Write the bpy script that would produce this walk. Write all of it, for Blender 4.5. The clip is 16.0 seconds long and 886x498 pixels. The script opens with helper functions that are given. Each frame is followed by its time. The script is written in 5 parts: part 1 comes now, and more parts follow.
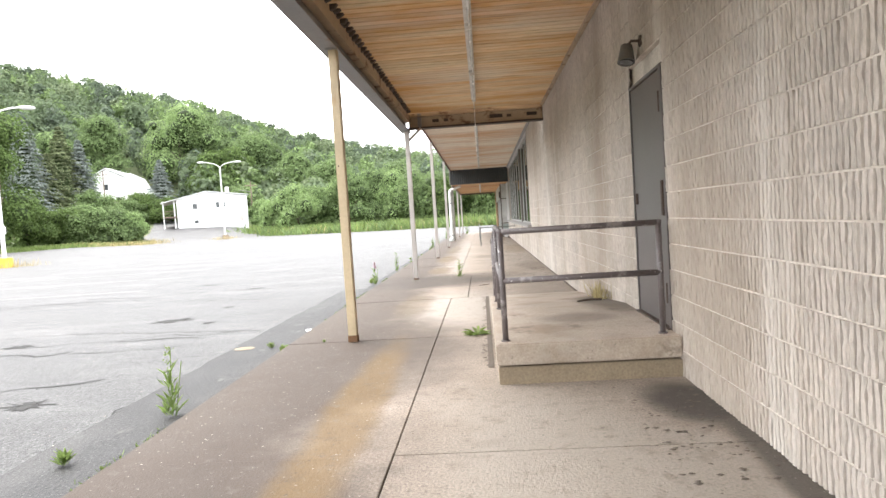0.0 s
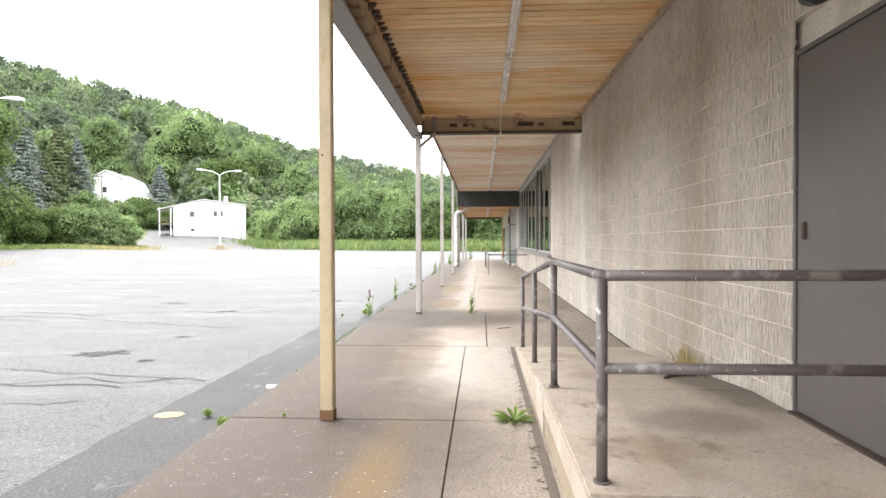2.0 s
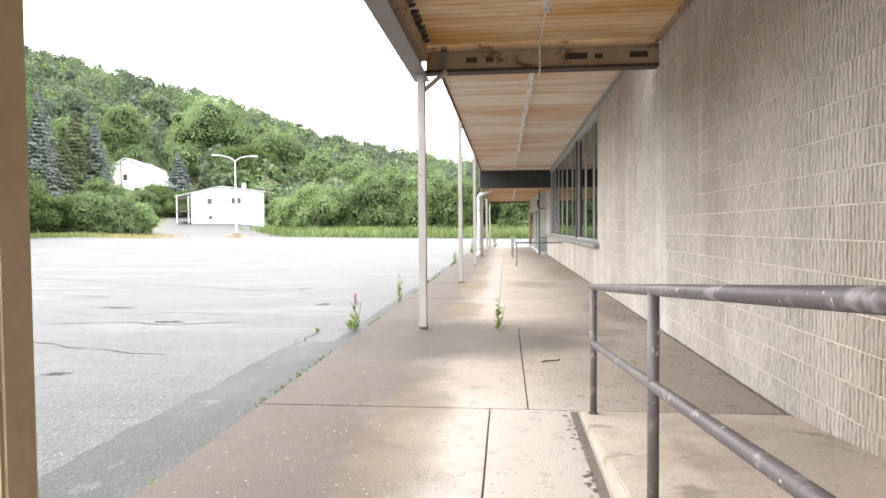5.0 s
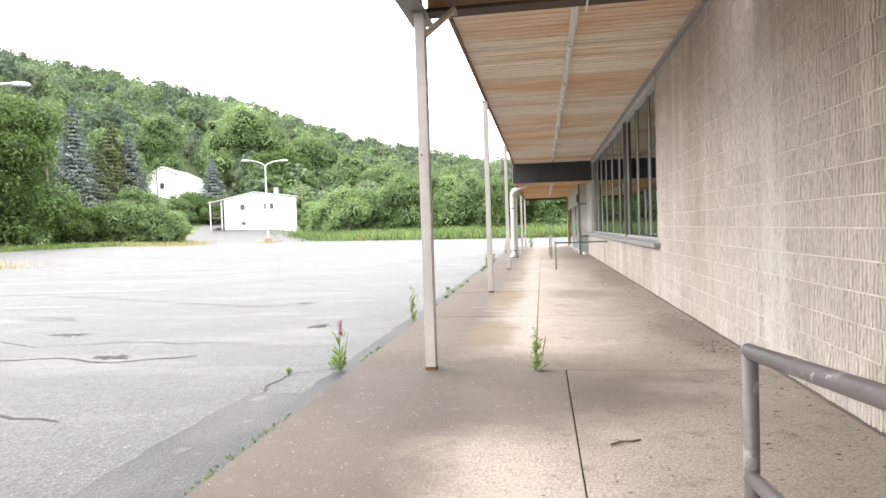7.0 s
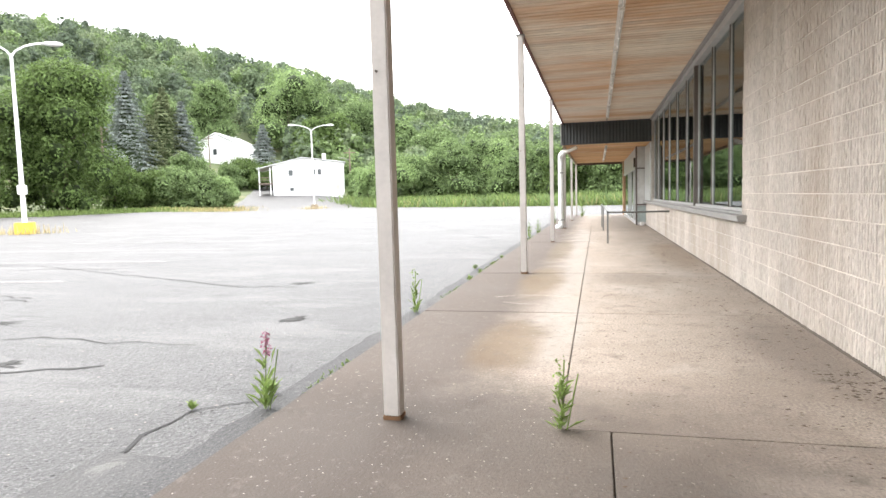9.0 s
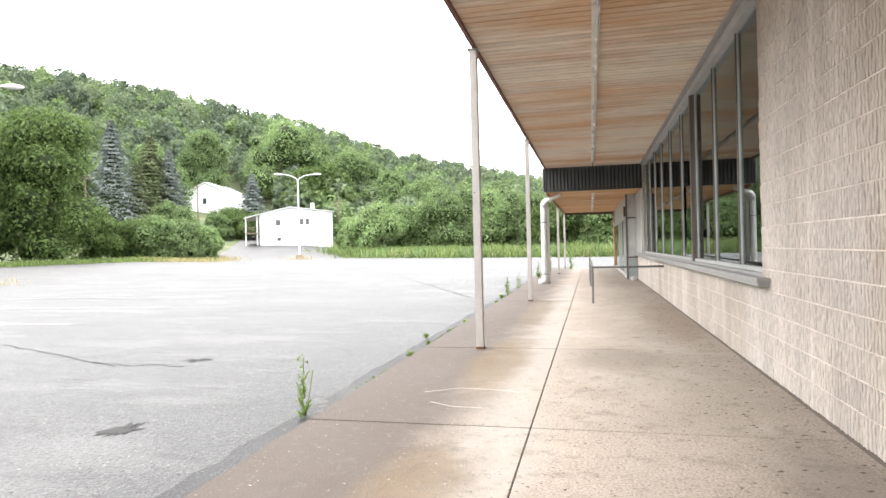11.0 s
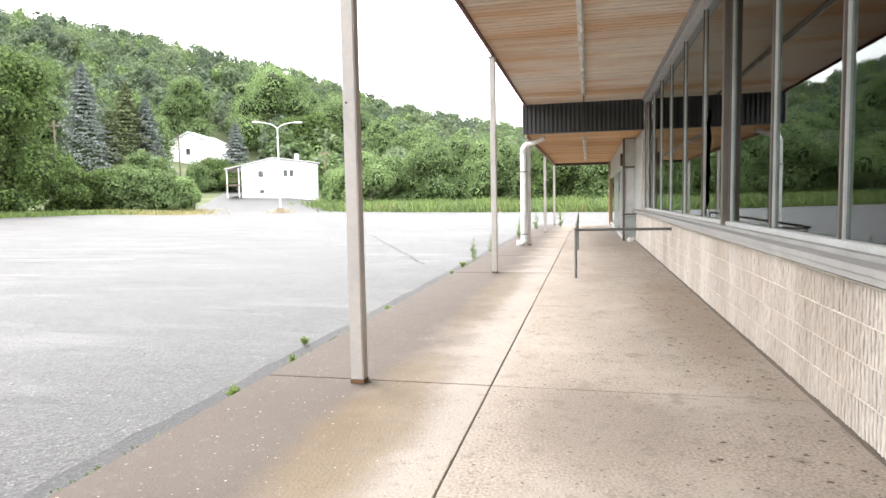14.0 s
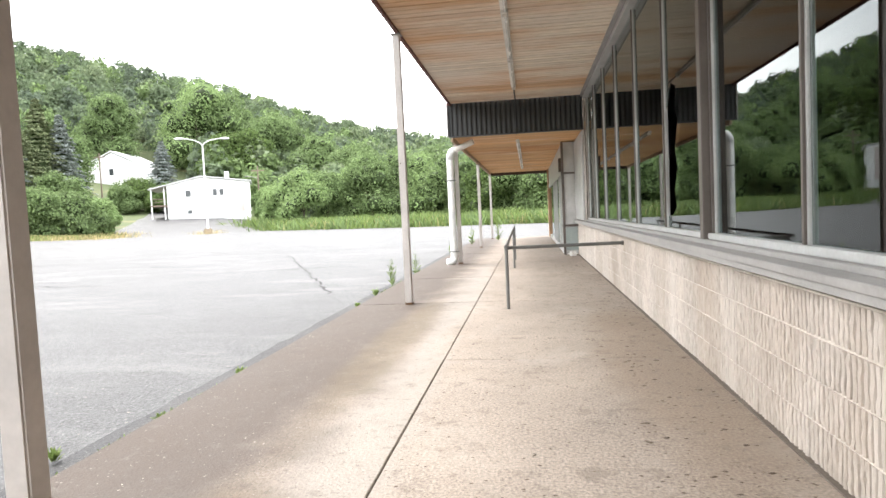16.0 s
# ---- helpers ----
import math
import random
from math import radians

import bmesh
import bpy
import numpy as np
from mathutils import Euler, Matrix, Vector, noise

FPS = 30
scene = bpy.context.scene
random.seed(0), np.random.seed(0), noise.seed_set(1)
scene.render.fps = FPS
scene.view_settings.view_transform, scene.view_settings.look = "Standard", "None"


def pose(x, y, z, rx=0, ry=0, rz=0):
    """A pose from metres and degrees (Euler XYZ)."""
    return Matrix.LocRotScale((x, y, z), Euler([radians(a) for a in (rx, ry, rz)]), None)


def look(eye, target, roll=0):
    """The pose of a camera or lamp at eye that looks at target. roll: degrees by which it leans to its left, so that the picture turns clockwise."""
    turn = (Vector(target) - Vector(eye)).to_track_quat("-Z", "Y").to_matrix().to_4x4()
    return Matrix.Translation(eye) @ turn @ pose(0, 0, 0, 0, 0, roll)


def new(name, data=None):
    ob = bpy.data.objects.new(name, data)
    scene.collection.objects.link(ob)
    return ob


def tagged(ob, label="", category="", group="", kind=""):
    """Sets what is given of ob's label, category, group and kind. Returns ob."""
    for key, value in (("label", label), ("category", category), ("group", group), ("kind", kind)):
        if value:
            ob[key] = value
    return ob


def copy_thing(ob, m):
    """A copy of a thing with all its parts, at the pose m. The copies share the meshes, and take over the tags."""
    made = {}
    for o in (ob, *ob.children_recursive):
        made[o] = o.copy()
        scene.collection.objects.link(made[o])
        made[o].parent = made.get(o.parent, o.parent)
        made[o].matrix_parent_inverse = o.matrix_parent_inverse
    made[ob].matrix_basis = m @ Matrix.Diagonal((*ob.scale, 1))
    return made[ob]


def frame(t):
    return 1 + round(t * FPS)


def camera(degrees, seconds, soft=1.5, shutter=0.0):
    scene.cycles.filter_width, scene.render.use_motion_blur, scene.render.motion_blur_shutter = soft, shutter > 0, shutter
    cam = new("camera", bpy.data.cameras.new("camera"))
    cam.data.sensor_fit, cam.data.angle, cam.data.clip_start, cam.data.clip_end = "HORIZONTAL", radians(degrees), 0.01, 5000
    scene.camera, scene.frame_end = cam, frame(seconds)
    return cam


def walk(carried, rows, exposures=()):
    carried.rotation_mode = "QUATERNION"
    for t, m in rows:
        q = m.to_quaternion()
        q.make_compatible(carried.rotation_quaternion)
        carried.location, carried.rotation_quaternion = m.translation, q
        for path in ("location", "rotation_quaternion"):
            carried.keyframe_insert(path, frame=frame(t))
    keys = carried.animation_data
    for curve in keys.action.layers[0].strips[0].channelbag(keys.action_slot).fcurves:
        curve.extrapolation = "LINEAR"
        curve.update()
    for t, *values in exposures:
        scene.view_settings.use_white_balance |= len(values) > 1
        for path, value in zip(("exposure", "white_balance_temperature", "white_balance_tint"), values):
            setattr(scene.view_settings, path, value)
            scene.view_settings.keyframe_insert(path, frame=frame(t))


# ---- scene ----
cam = camera(70.4, 16.0)

PATH = [
    (0, (0.86, 0.84, 1.319), (0.729, 2.833, 1.218), -3.7),
    (0.5, (0.725, 1.4, 1.333), (0.413, 3.37, 1.184), -5.0),
    (1, (0.615, 2.004, 1.332), (0.444, 3.992, 1.194), -2.5),
    (1.5, (0.568, 2.567, 1.342), (0.381, 4.558, 1.306), -3.0),
    (2, (0.49, 3.126, 1.322), (0.366, 5.122, 1.295), -0.2),
    (2.5, (0.46, 3.681, 1.306), (0.266, 5.671, 1.256), -4.4),
    (3, (0.433, 4.201, 1.314), (0.185, 6.183, 1.216), -4.3),
    (3.5, (0.402, 4.796, 1.312), (0.162, 6.775, 1.154), -1.9),
    (4, (0.439, 5.354, 1.319), (0.231, 7.342, 1.256), -2.7),
    (4.2, (0.419, 5.58, 1.292), (0.24, 7.571, 1.233), -0.8),
    (6.3, (0.383, 8.003, 1.286), (0.097, 9.981, 1.203), -2.0),
    (6.5, (0.378, 8.216, 1.27), (0.046, 10.187, 1.201), -1.6),
    (7, (0.377, 8.837, 1.278), (0.063, 10.811, 1.214), -1.9),
    (7.5, (0.412, 9.392, 1.289), (0.073, 11.363, 1.239), -3.8),
    (8, (0.414, 9.96, 1.282), (0.023, 11.917, 1.162), -1.5),
    (8.5, (0.466, 10.507, 1.287), (0.038, 12.456, 1.15), -2.9),
    (9, (0.485, 11.101, 1.257), (0.008, 13.036, 1.093), -1.6),
    (9.5, (0.557, 11.711, 1.272), (0.089, 13.655, 1.228), -4.4),
    (10, (0.671, 12.207, 1.291), (0.231, 14.156, 1.358), -3.2),
    (10.2, (0.663, 12.435, 1.276), (0.218, 14.384, 1.254), -0.8),
    (12.3, (0.839, 15.027, 1.284), (0.353, 16.967, 1.314), -2.7),
    (12.5, (0.82, 15.281, 1.262), (0.338, 17.222, 1.228), -1.1),
    (13, (0.861, 15.847, 1.266), (0.43, 17.796, 1.155), -2.4),
    (13.5, (0.913, 16.41, 1.267), (0.465, 18.357, 1.158), -2.5),
    (14, (0.929, 17.015, 1.271), (0.479, 18.958, 1.118), -1.1),
    (14.5, (0.976, 17.599, 1.276), (0.445, 19.525, 1.184), -3.0),
    (15, (0.953, 18.198, 1.271), (0.518, 20.146, 1.151), -0.5),
    (15.5, (1.004, 18.773, 1.25), (0.649, 20.741, 1.204), -4.2),
    (16, (1.042, 19.306, 1.235), (0.766, 21.284, 1.123), -2.7),
]
walk(cam, [(t, look(eye, target, roll)) for t, eye, target, roll in PATH])

# ---- world, sun, exposure ----
wd = bpy.data.worlds.new("sky")
scene.world = wd
wd.use_nodes = True
wn, wl = wd.node_tree.nodes, wd.node_tree.links
wn.clear()
w_out, w_bg = wn.new("ShaderNodeOutputWorld"), wn.new("ShaderNodeBackground")
w_sky = wn.new("ShaderNodeTexSky")
w_sky.sky_type, w_sky.sun_disc = "NISHITA", False
w_sky.sun_elevation, w_sky.sun_rotation = radians(58), radians(-60)
w_sky.dust_density, w_sky.air_density, w_sky.ozone_density = 4.0, 1.0, 1.0
w_co = wn.new("ShaderNodeTexCoord")
w_map = wn.new("ShaderNodeMapping")
w_map.inputs["Scale"].default_value = (1.0, 1.0, 2.6)
w_noise = wn.new("ShaderNodeTexNoise")
w_noise.inputs["Scale"].default_value, w_noise.inputs["Detail"].default_value = 2.2, 6
w_ramp = wn.new("ShaderNodeValToRGB")
w_ramp.color_ramp.elements[0].position, w_ramp.color_ramp.elements[0].color = 0.35, (9.8, 10.2, 10.9, 1)
w_ramp.color_ramp.elements[1].position, w_ramp.color_ramp.elements[1].color = 0.68, (17.6, 17.4, 17.0, 1)
w_mix = wn.new("ShaderNodeMix")
w_mix.data_type = "RGBA"
w_mix.inputs["Factor"].default_value = 0.85
wl.new(w_co.outputs["Generated"], w_map.inputs["Vector"])
wl.new(w_map.outputs["Vector"], w_noise.inputs["Vector"])
wl.new(w_noise.outputs["Fac"], w_ramp.inputs["Fac"])
wl.new(w_sky.outputs["Color"], w_mix.inputs["A"])
wl.new(w_ramp.outputs["Color"], w_mix.inputs["B"])
wl.new(w_mix.outputs["Result"], w_bg.inputs["Color"])
w_bg.inputs["Strength"].default_value = 0.10
wl.new(w_bg.outputs["Background"], w_out.inputs["Surface"])

sun = new("sun", bpy.data.lights.new("sun", "SUN"))
sun.data.energy, sun.data.angle, sun.data.color = 1.0, radians(25), (1.0, 0.97, 0.93)
sun.matrix_world = look((-40, 23, 75), (0, 0, 0))
scene.view_settings.exposure = 2.12

# ---- materials ----
def material(name, base, dark=None, light=None, rough=0.8, metal=0.0, scale=3.0, fine=40.0, stretch=(1, 1, 1),
             bump=0.2, dist=0.01, vary=0.0, stains=(), spots=(), late=(), grit=None):
    """Two scales of tone (patches and grain), bump, piece to piece variation, and stains (colour, scale, stretch, from, to, amount)."""
    grit = (0.22 if rough >= 0.7 else 0.07) if grit is None else grit
    m = bpy.data.materials.new(name)
    m.use_nodes = True
    n, l = m.node_tree.nodes, m.node_tree.links
    b = n["Principled BSDF"]
    b.inputs["Roughness"].default_value, b.inputs["Metallic"].default_value = rough, metal
    dark = dark or tuple(c * 0.72 for c in base)
    light = light or tuple(min(c * 1.22, 0.9) for c in base)
    geo = n.new("ShaderNodeNewGeometry")
    mp = n.new("ShaderNodeMapping")
    mp.inputs["Scale"].default_value = stretch
    l.new(geo.outputs["Position"], mp.inputs["Vector"])

    def tex(s, detail, vec):
        t = n.new("ShaderNodeTexNoise")
        t.inputs["Scale"].default_value, t.inputs["Detail"].default_value = s, detail
        t.inputs["Roughness"].default_value = 0.62
        l.new(vec.outputs["Vector"], t.inputs["Vector"])
        return t

    def edge_noise(tex, geo):
        mp4 = n.new("ShaderNodeMapping")
        l.new(geo.outputs["Position"], mp4.inputs["Vector"])
        return tex(1.5, 4, mp4)

    def mix(a, bb, fac, kind="MIX"):
        x = n.new("ShaderNodeMix")
        x.data_type, x.blend_type = "RGBA", kind
        for sock, val in (("A", a), ("B", bb), ("Factor", fac)):
            if isinstance(val, (tuple, float, int)):
                x.inputs[sock].default_value = (*val, 1) if isinstance(val, tuple) else val
            else:
                l.new(val, x.inputs[sock])
        return x.outputs["Result"]

    def band(src, a, c, top=1.0):
        r = n.new("ShaderNodeMapRange")
        r.inputs["From Min"].default_value, r.inputs["From Max"].default_value = a, c
        r.inputs["To Max"].default_value = top
        l.new(src, r.inputs["Value"])
        return r.outputs["Result"]

    big, grain = tex(scale, 5, mp), tex(fine, 4, mp)
    col = mix(dark, light, band(big.outputs["Fac"], 0.3, 0.7))
    col = mix(col, base, 0.45)
    gr = n.new("ShaderNodeMapRange")
    gr.inputs["From Min"].default_value, gr.inputs["From Max"].default_value = 0.25, 0.75
    gr.inputs["To Min"].default_value, gr.inputs["To Max"].default_value = 1 - grit, 1 + grit
    l.new(grain.outputs["Fac"], gr.inputs["Value"])
    comb = n.new("ShaderNodeCombineColor")
    for s in ("Red", "Green", "Blue"):
        l.new(gr.outputs["Result"], comb.inputs[s])
    col = mix(col, comb.outputs["Color"], 1.0, "MULTIPLY")

    def stain(col, colour, s, st, lo, hi, amount):
        mp2 = n.new("ShaderNodeMapping")
        mp2.inputs["Scale"].default_value = st
        mp2.inputs["Location"].default_value = (s * 3.1, s * 1.7, s)
        l.new(geo.outputs["Position"], mp2.inputs["Vector"])
        return mix(col, colour, band(tex(s, 5, mp2).outputs["Fac"], lo, hi, amount))

    for one in stains:
        col = stain(col, *one)
    edge = edge_noise(tex, geo) if spots else None
    for colour, centre, radii, amount in spots:
        mp3 = n.new("ShaderNodeMapping")
        mp3.inputs["Scale"].default_value = (1 / radii[0], 1 / radii[1], 0)
        mp3.inputs["Location"].default_value = (-centre[0] / radii[0], -centre[1] / radii[1], 0)
        l.new(geo.outputs["Position"], mp3.inputs["Vector"])
        ln = n.new("ShaderNodeVectorMath")
        ln.operation = "LENGTH"
        l.new(mp3.outputs["Vector"], ln.inputs[0])
        wob = n.new("ShaderNodeMath")
        wob.operation = "MULTIPLY_ADD"
        wob.inputs[1].default_value = 0.7
        l.new(edge.outputs["Fac"], wob.inputs[0])
        l.new(ln.outputs["Value"], wob.inputs[2])
        inv = n.new("ShaderNodeMapRange")
        inv.interpolation_type = "SMOOTHSTEP"
        inv.inputs["From Min"].default_value, inv.inputs["From Max"].default_value = 0.85, 1.55
        inv.inputs["To Min"].default_value, inv.inputs["To Max"].default_value = amount, 0.0
        l.new(wob.outputs["Value"], inv.inputs["Value"])
        col = mix(col, colour, inv.outputs["Result"])
    for one in late:
        col = stain(col, *one)
    if vary:
        ob = n.new("ShaderNodeObjectInfo")
        ad = n.new("ShaderNodeMath")
        ad.operation = "ADD"
        fr = n.new("ShaderNodeMath")
        fr.operation = "FRACT"
        l.new(ob.outputs["Random"], ad.inputs[0])
        l.new(geo.outputs["Random Per Island"], ad.inputs[1])
        l.new(ad.outputs["Value"], fr.inputs[0])
        vr = n.new("ShaderNodeMapRange")
        vr.inputs["To Min"].default_value, vr.inputs["To Max"].default_value = 1 - vary, 1 + vary
        l.new(fr.outputs["Value"], vr.inputs["Value"])
        cc = n.new("ShaderNodeCombineColor")
        for s in ("Red", "Green", "Blue"):
            l.new(vr.outputs["Result"], cc.inputs[s])
        col = mix(col, cc.outputs["Color"], 1.0, "MULTIPLY")
    l.new(col, b.inputs["Base Color"])
    rr = n.new("ShaderNodeMapRange")
    rr.inputs["To Min"].default_value, rr.inputs["To Max"].default_value = max(rough - 0.12, 0.05), min(rough + 0.12, 1)
    l.new(big.outputs["Fac"], rr.inputs["Value"])
    l.new(rr.outputs["Result"], b.inputs["Roughness"])
    if bump:
        bp = n.new("ShaderNodeBump")
        bp.inputs["Strength"].default_value, bp.inputs["Distance"].default_value = bump, dist
        l.new(grain.outputs["Fac"], bp.inputs["Height"])
        l.new(bp.outputs["Normal"], b.inputs["Normal"])
    return m


def leafy(name, base, vary=0.45, thin=0.38):
    m = material(name, base, scale=0.25, fine=6, rough=0.6, bump=0, vary=vary)
    b = m.node_tree.nodes["Principled BSDF"]
    b.inputs["Specular IOR Level"].default_value = 0.12
    if thin:
        n, l = m.node_tree.nodes, m.node_tree.links
        tr, mx = n.new("ShaderNodeBsdfTranslucent"), n.new("ShaderNodeMixShader")
        l.new(b.inputs["Base Color"].links[0].from_socket, tr.inputs["Color"])
        mx.inputs[0].default_value = thin
        l.new(b.outputs[0], mx.inputs[1])
        l.new(tr.outputs[0], mx.inputs[2])
        l.new(mx.outputs[0], n["Material Output"].inputs["Surface"])
    return m


M_ASPHALT = material("old_asphalt", (0.052, 0.050, 0.051), rough=0.56, scale=0.5, fine=30, bump=1.0, dist=0.035, grit=0.6,
                     stains=(((0.034, 0.033, 0.033), 0.55, (0.6, 1.5, 1), 0.54, 0.68, 0.6), ((0.120, 0.117, 0.115), 0.8, (0.35, 1.3, 1), 0.52, 0.66, 0.6),
                             ((0.026, 0.026, 0.026), 2.6, (0.22, 1.9, 1), 0.60, 0.65, 0.75), ((0.031, 0.031, 0.031), 4.0, (0.5, 1.4, 1), 0.60, 0.66, 0.7),
                             ((0.24, 0.235, 0.23), 62, (1, 1, 1), 0.57, 0.63, 0.6), ((0.018, 0.018, 0.018), 36, (1, 1, 1), 0.58, 0.64, 0.75)))
M_GUTTER = material("dark_asphalt", (0.026, 0.025, 0.026), rough=0.68, scale=1.2, fine=36, bump=0.9, dist=0.02, grit=0.6,
                    stains=(((0.06, 0.058, 0.057), 1.1, (1, 0.4, 1), 0.52, 0.64, 0.6), ((0.12, 0.115, 0.11), 5, (1, 0.6, 1), 0.63, 0.68, 0.5),
                            ((0.2, 0.195, 0.19), 60, (1, 1, 1), 0.59, 0.64, 0.6)))
M_CRACK = material("crack_filler", (0.022, 0.021, 0.021), rough=0.85, scale=2, fine=60)
M_WORN = material("broken_asphalt", (0.03, 0.029, 0.028), rough=0.9, scale=4, fine=60, bump=0.6, dist=0.02)
M_PAINT = material("faded_line_paint", (0.30, 0.30, 0.29), rough=0.8, scale=2, fine=30,
                   stains=(((0.24, 0.235, 0.23), 9, (1, 1, 1), 0.40, 0.55, 0.9),))
DARK_WALK = (0.066, 0.049, 0.039)
M_CONC = material("weathered_walkway_concrete", (0.285, 0.238, 0.198), rough=0.82, scale=0.9, fine=60, bump=0.6, dist=0.014, vary=0.03, grit=0.55,
                  stains=(((0.20, 0.162, 0.128), 0.8, (1, 1, 1), 0.54, 0.70, 0.55), ((0.35, 0.305, 0.262), 1.3, (1, 0.7, 1), 0.54, 0.68, 0.5),
                          ((0.14, 0.112, 0.09), 4.5, (1, 1, 1), 0.60, 0.68, 0.5)),
                  spots=(((0.36, 0.322, 0.285), (0.40, 9.9), (0.85, 1.9), 0.85),
                         ((0.34, 0.305, 0.268), (1.3, 3.2), (0.9, 2.4), 0.6),
                         ((0.31, 0.28, 0.25), (0.08, 17.2), (0.36, 1.6), 0.6),
                         ((0.31, 0.28, 0.25), (0.05, 22.0), (0.34, 4.5), 0.6),
                         ((0.29, 0.262, 0.235), (0.0, 29.5), (0.34, 5.0), 0.6),
                         (DARK_WALK, (-1.25, 20.0), (1.2, 160.0), 0.93),
                         (DARK_WALK, (-0.55, 2.4), (1.25, 3.2), 0.82),
                         (DARK_WALK, (-0.45, 7.2), (1.15, 2.4), 0.82),
                         ((0.055, 0.043, 0.035), (-0.3, 13.9), (2.0, 1.5), 0.85),
                         ((0.13, 0.103, 0.082), (0.9, 14.7), (0.8, 0.8), 0.4),
                         ((0.165, 0.100, 0.030), (-0.12, 5.2), (0.24, 2.6), 0.6),
                         ((0.110, 0.076, 0.038), (-0.25, 10.4), (0.30, 1.3), 0.5),
                         ((0.130, 0.085, 0.040), (-0.25, 16.4), (0.34, 1.0), 0.6),
                         ((0.140, 0.094, 0.044), (-0.30, 20.4), (0.34, 1.8), 0.6),
                         ((0.120, 0.088, 0.048), (-0.30, 25.5), (0.28, 3.0), 0.5),
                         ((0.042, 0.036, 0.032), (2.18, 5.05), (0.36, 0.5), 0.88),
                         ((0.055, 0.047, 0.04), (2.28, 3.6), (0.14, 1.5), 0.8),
                         ((0.13, 0.103, 0.082), (2.0, 16.5), (0.4, 1.3), 0.5),
                         ((0.15, 0.122, 0.098), (1.0, 20.6), (0.6, 0.8), 0.5),
                         ((0.20, 0.145, 0.096), (2.0, 24.5), (0.5, 3.0), 0.5)),
                  late=(((0.045, 0.038, 0.033), 26, (1, 1, 1), 0.61, 0.67, 0.45), ((0.30, 0.27, 0.24), 34, (1, 1, 1), 0.64, 0.68, 0.65),
                        ((0.125, 0.105, 0.088), 9, (1, 1, 1), 0.58, 0.66, 0.4),
                        ((0.040, 0.031, 0.026), 5.5, (1, 1, 1), 0.57, 0.69, 0.22)))
M_CONC_PALE = material("pale_landing_concrete", (0.43, 0.365, 0.305), rough=0.8, scale=1.3, fine=60, bump=0.25, dist=0.006,
                       stains=(((0.25, 0.185, 0.13), 1.1, (1, 1, 1), 0.50, 0.68, 0.75), ((0.5, 0.455, 0.41), 1.6, (1, 0.6, 1), 0.55, 0.7, 0.5), ((0.14, 0.11, 0.085), 3.2, (1, 1, 1), 0.60, 0.68, 0.6)),
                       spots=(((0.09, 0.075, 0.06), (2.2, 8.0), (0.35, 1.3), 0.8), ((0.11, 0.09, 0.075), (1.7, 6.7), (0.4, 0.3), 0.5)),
                       late=(((0.10, 0.085, 0.07), 30, (1, 1, 1), 0.63, 0.68, 0.5),))
M_PLINTH = material("stained_plinth_concrete", (0.27, 0.215, 0.15), rough=0.85, scale=3, fine=60, bump=0.4)
M_JOINT = material("joint_dirt", (0.055, 0.05, 0.042), rough=0.95, scale=5, fine=60)
M_BLOCK = material("ribbed_concrete_block", (0.505, 0.455, 0.41), rough=0.9, scale=1.2, fine=45, stretch=(1, 1, 0.3), bump=0.6, dist=0.012, vary=0.05, grit=0.25,
                   stains=(((0.33, 0.27, 0.215), 0.5, (1, 1.0, 0.3), 0.44, 0.64, 0.75), ((0.66, 0.625, 0.585), 0.8, (1, 1.8, 0.06), 0.56, 0.66, 0.6),
                           ((0.31, 0.265, 0.225), 7, (1, 1, 0.3), 0.60, 0.70, 0.45)))
M_MORTAR = material("pale_mortar", (0.62, 0.565, 0.505), rough=0.9, scale=2, fine=60, bump=0.4, stains=(((0.42, 0.37, 0.32), 3, (1, 1, 1), 0.5, 0.62, 0.6),))
M_SOFFIT = material("rust_stained_deck", (0.80, 0.61, 0.38), rough=0.75, scale=0.8, fine=18, stretch=(0.25, 2.2, 1), bump=0.15, vary=0.09,
                    stains=(((0.62, 0.31, 0.08), 0.9, (0.3, 1.1, 1), 0.44, 0.60, 0.85), ((0.76, 0.66, 0.53), 0.9, (0.3, 0.8, 1), 0.52, 0.66, 0.65),
                            ((0.17, 0.10, 0.05), 2.2, (0.25, 3.0, 1), 0.62, 0.75, 0.6)))
M_SOFFIT_PALE = material("faded_pale_deck", (0.80, 0.68, 0.55), rough=0.75, scale=0.7, fine=18, stretch=(0.25, 2.2, 1), bump=0.15, vary=0.08,
                         stains=(((0.60, 0.32, 0.13), 0.7, (0.3, 1.0, 1), 0.46, 0.64, 0.75), ((0.80, 0.71, 0.61), 0.9, (0.3, 0.8, 1), 0.50, 0.66, 0.6),
                                 ((0.30, 0.19, 0.11), 2.2, (0.25, 3.0, 1), 0.64, 0.76, 0.5)))
M_SOFFIT_RUST = material("orange_rusted_deck", (0.66, 0.40, 0.18), rough=0.75, scale=0.8, fine=18, stretch=(0.25, 2.2, 1), bump=0.15, vary=0.09,
                         stains=(((0.48, 0.22, 0.07), 0.9, (0.3, 1.1, 1), 0.48, 0.64, 0.8), ((0.74, 0.58, 0.40), 0.9, (0.3, 0.8, 1), 0.54, 0.68, 0.6)))
M_BEAMPAINT = material("peeling_cream_paint", (0.42, 0.32, 0.22), rough=0.65, scale=2.5, fine=25,
                       stains=(((0.13, 0.06, 0.03), 3.0, (1, 1, 1.5), 0.56, 0.64, 0.9),))
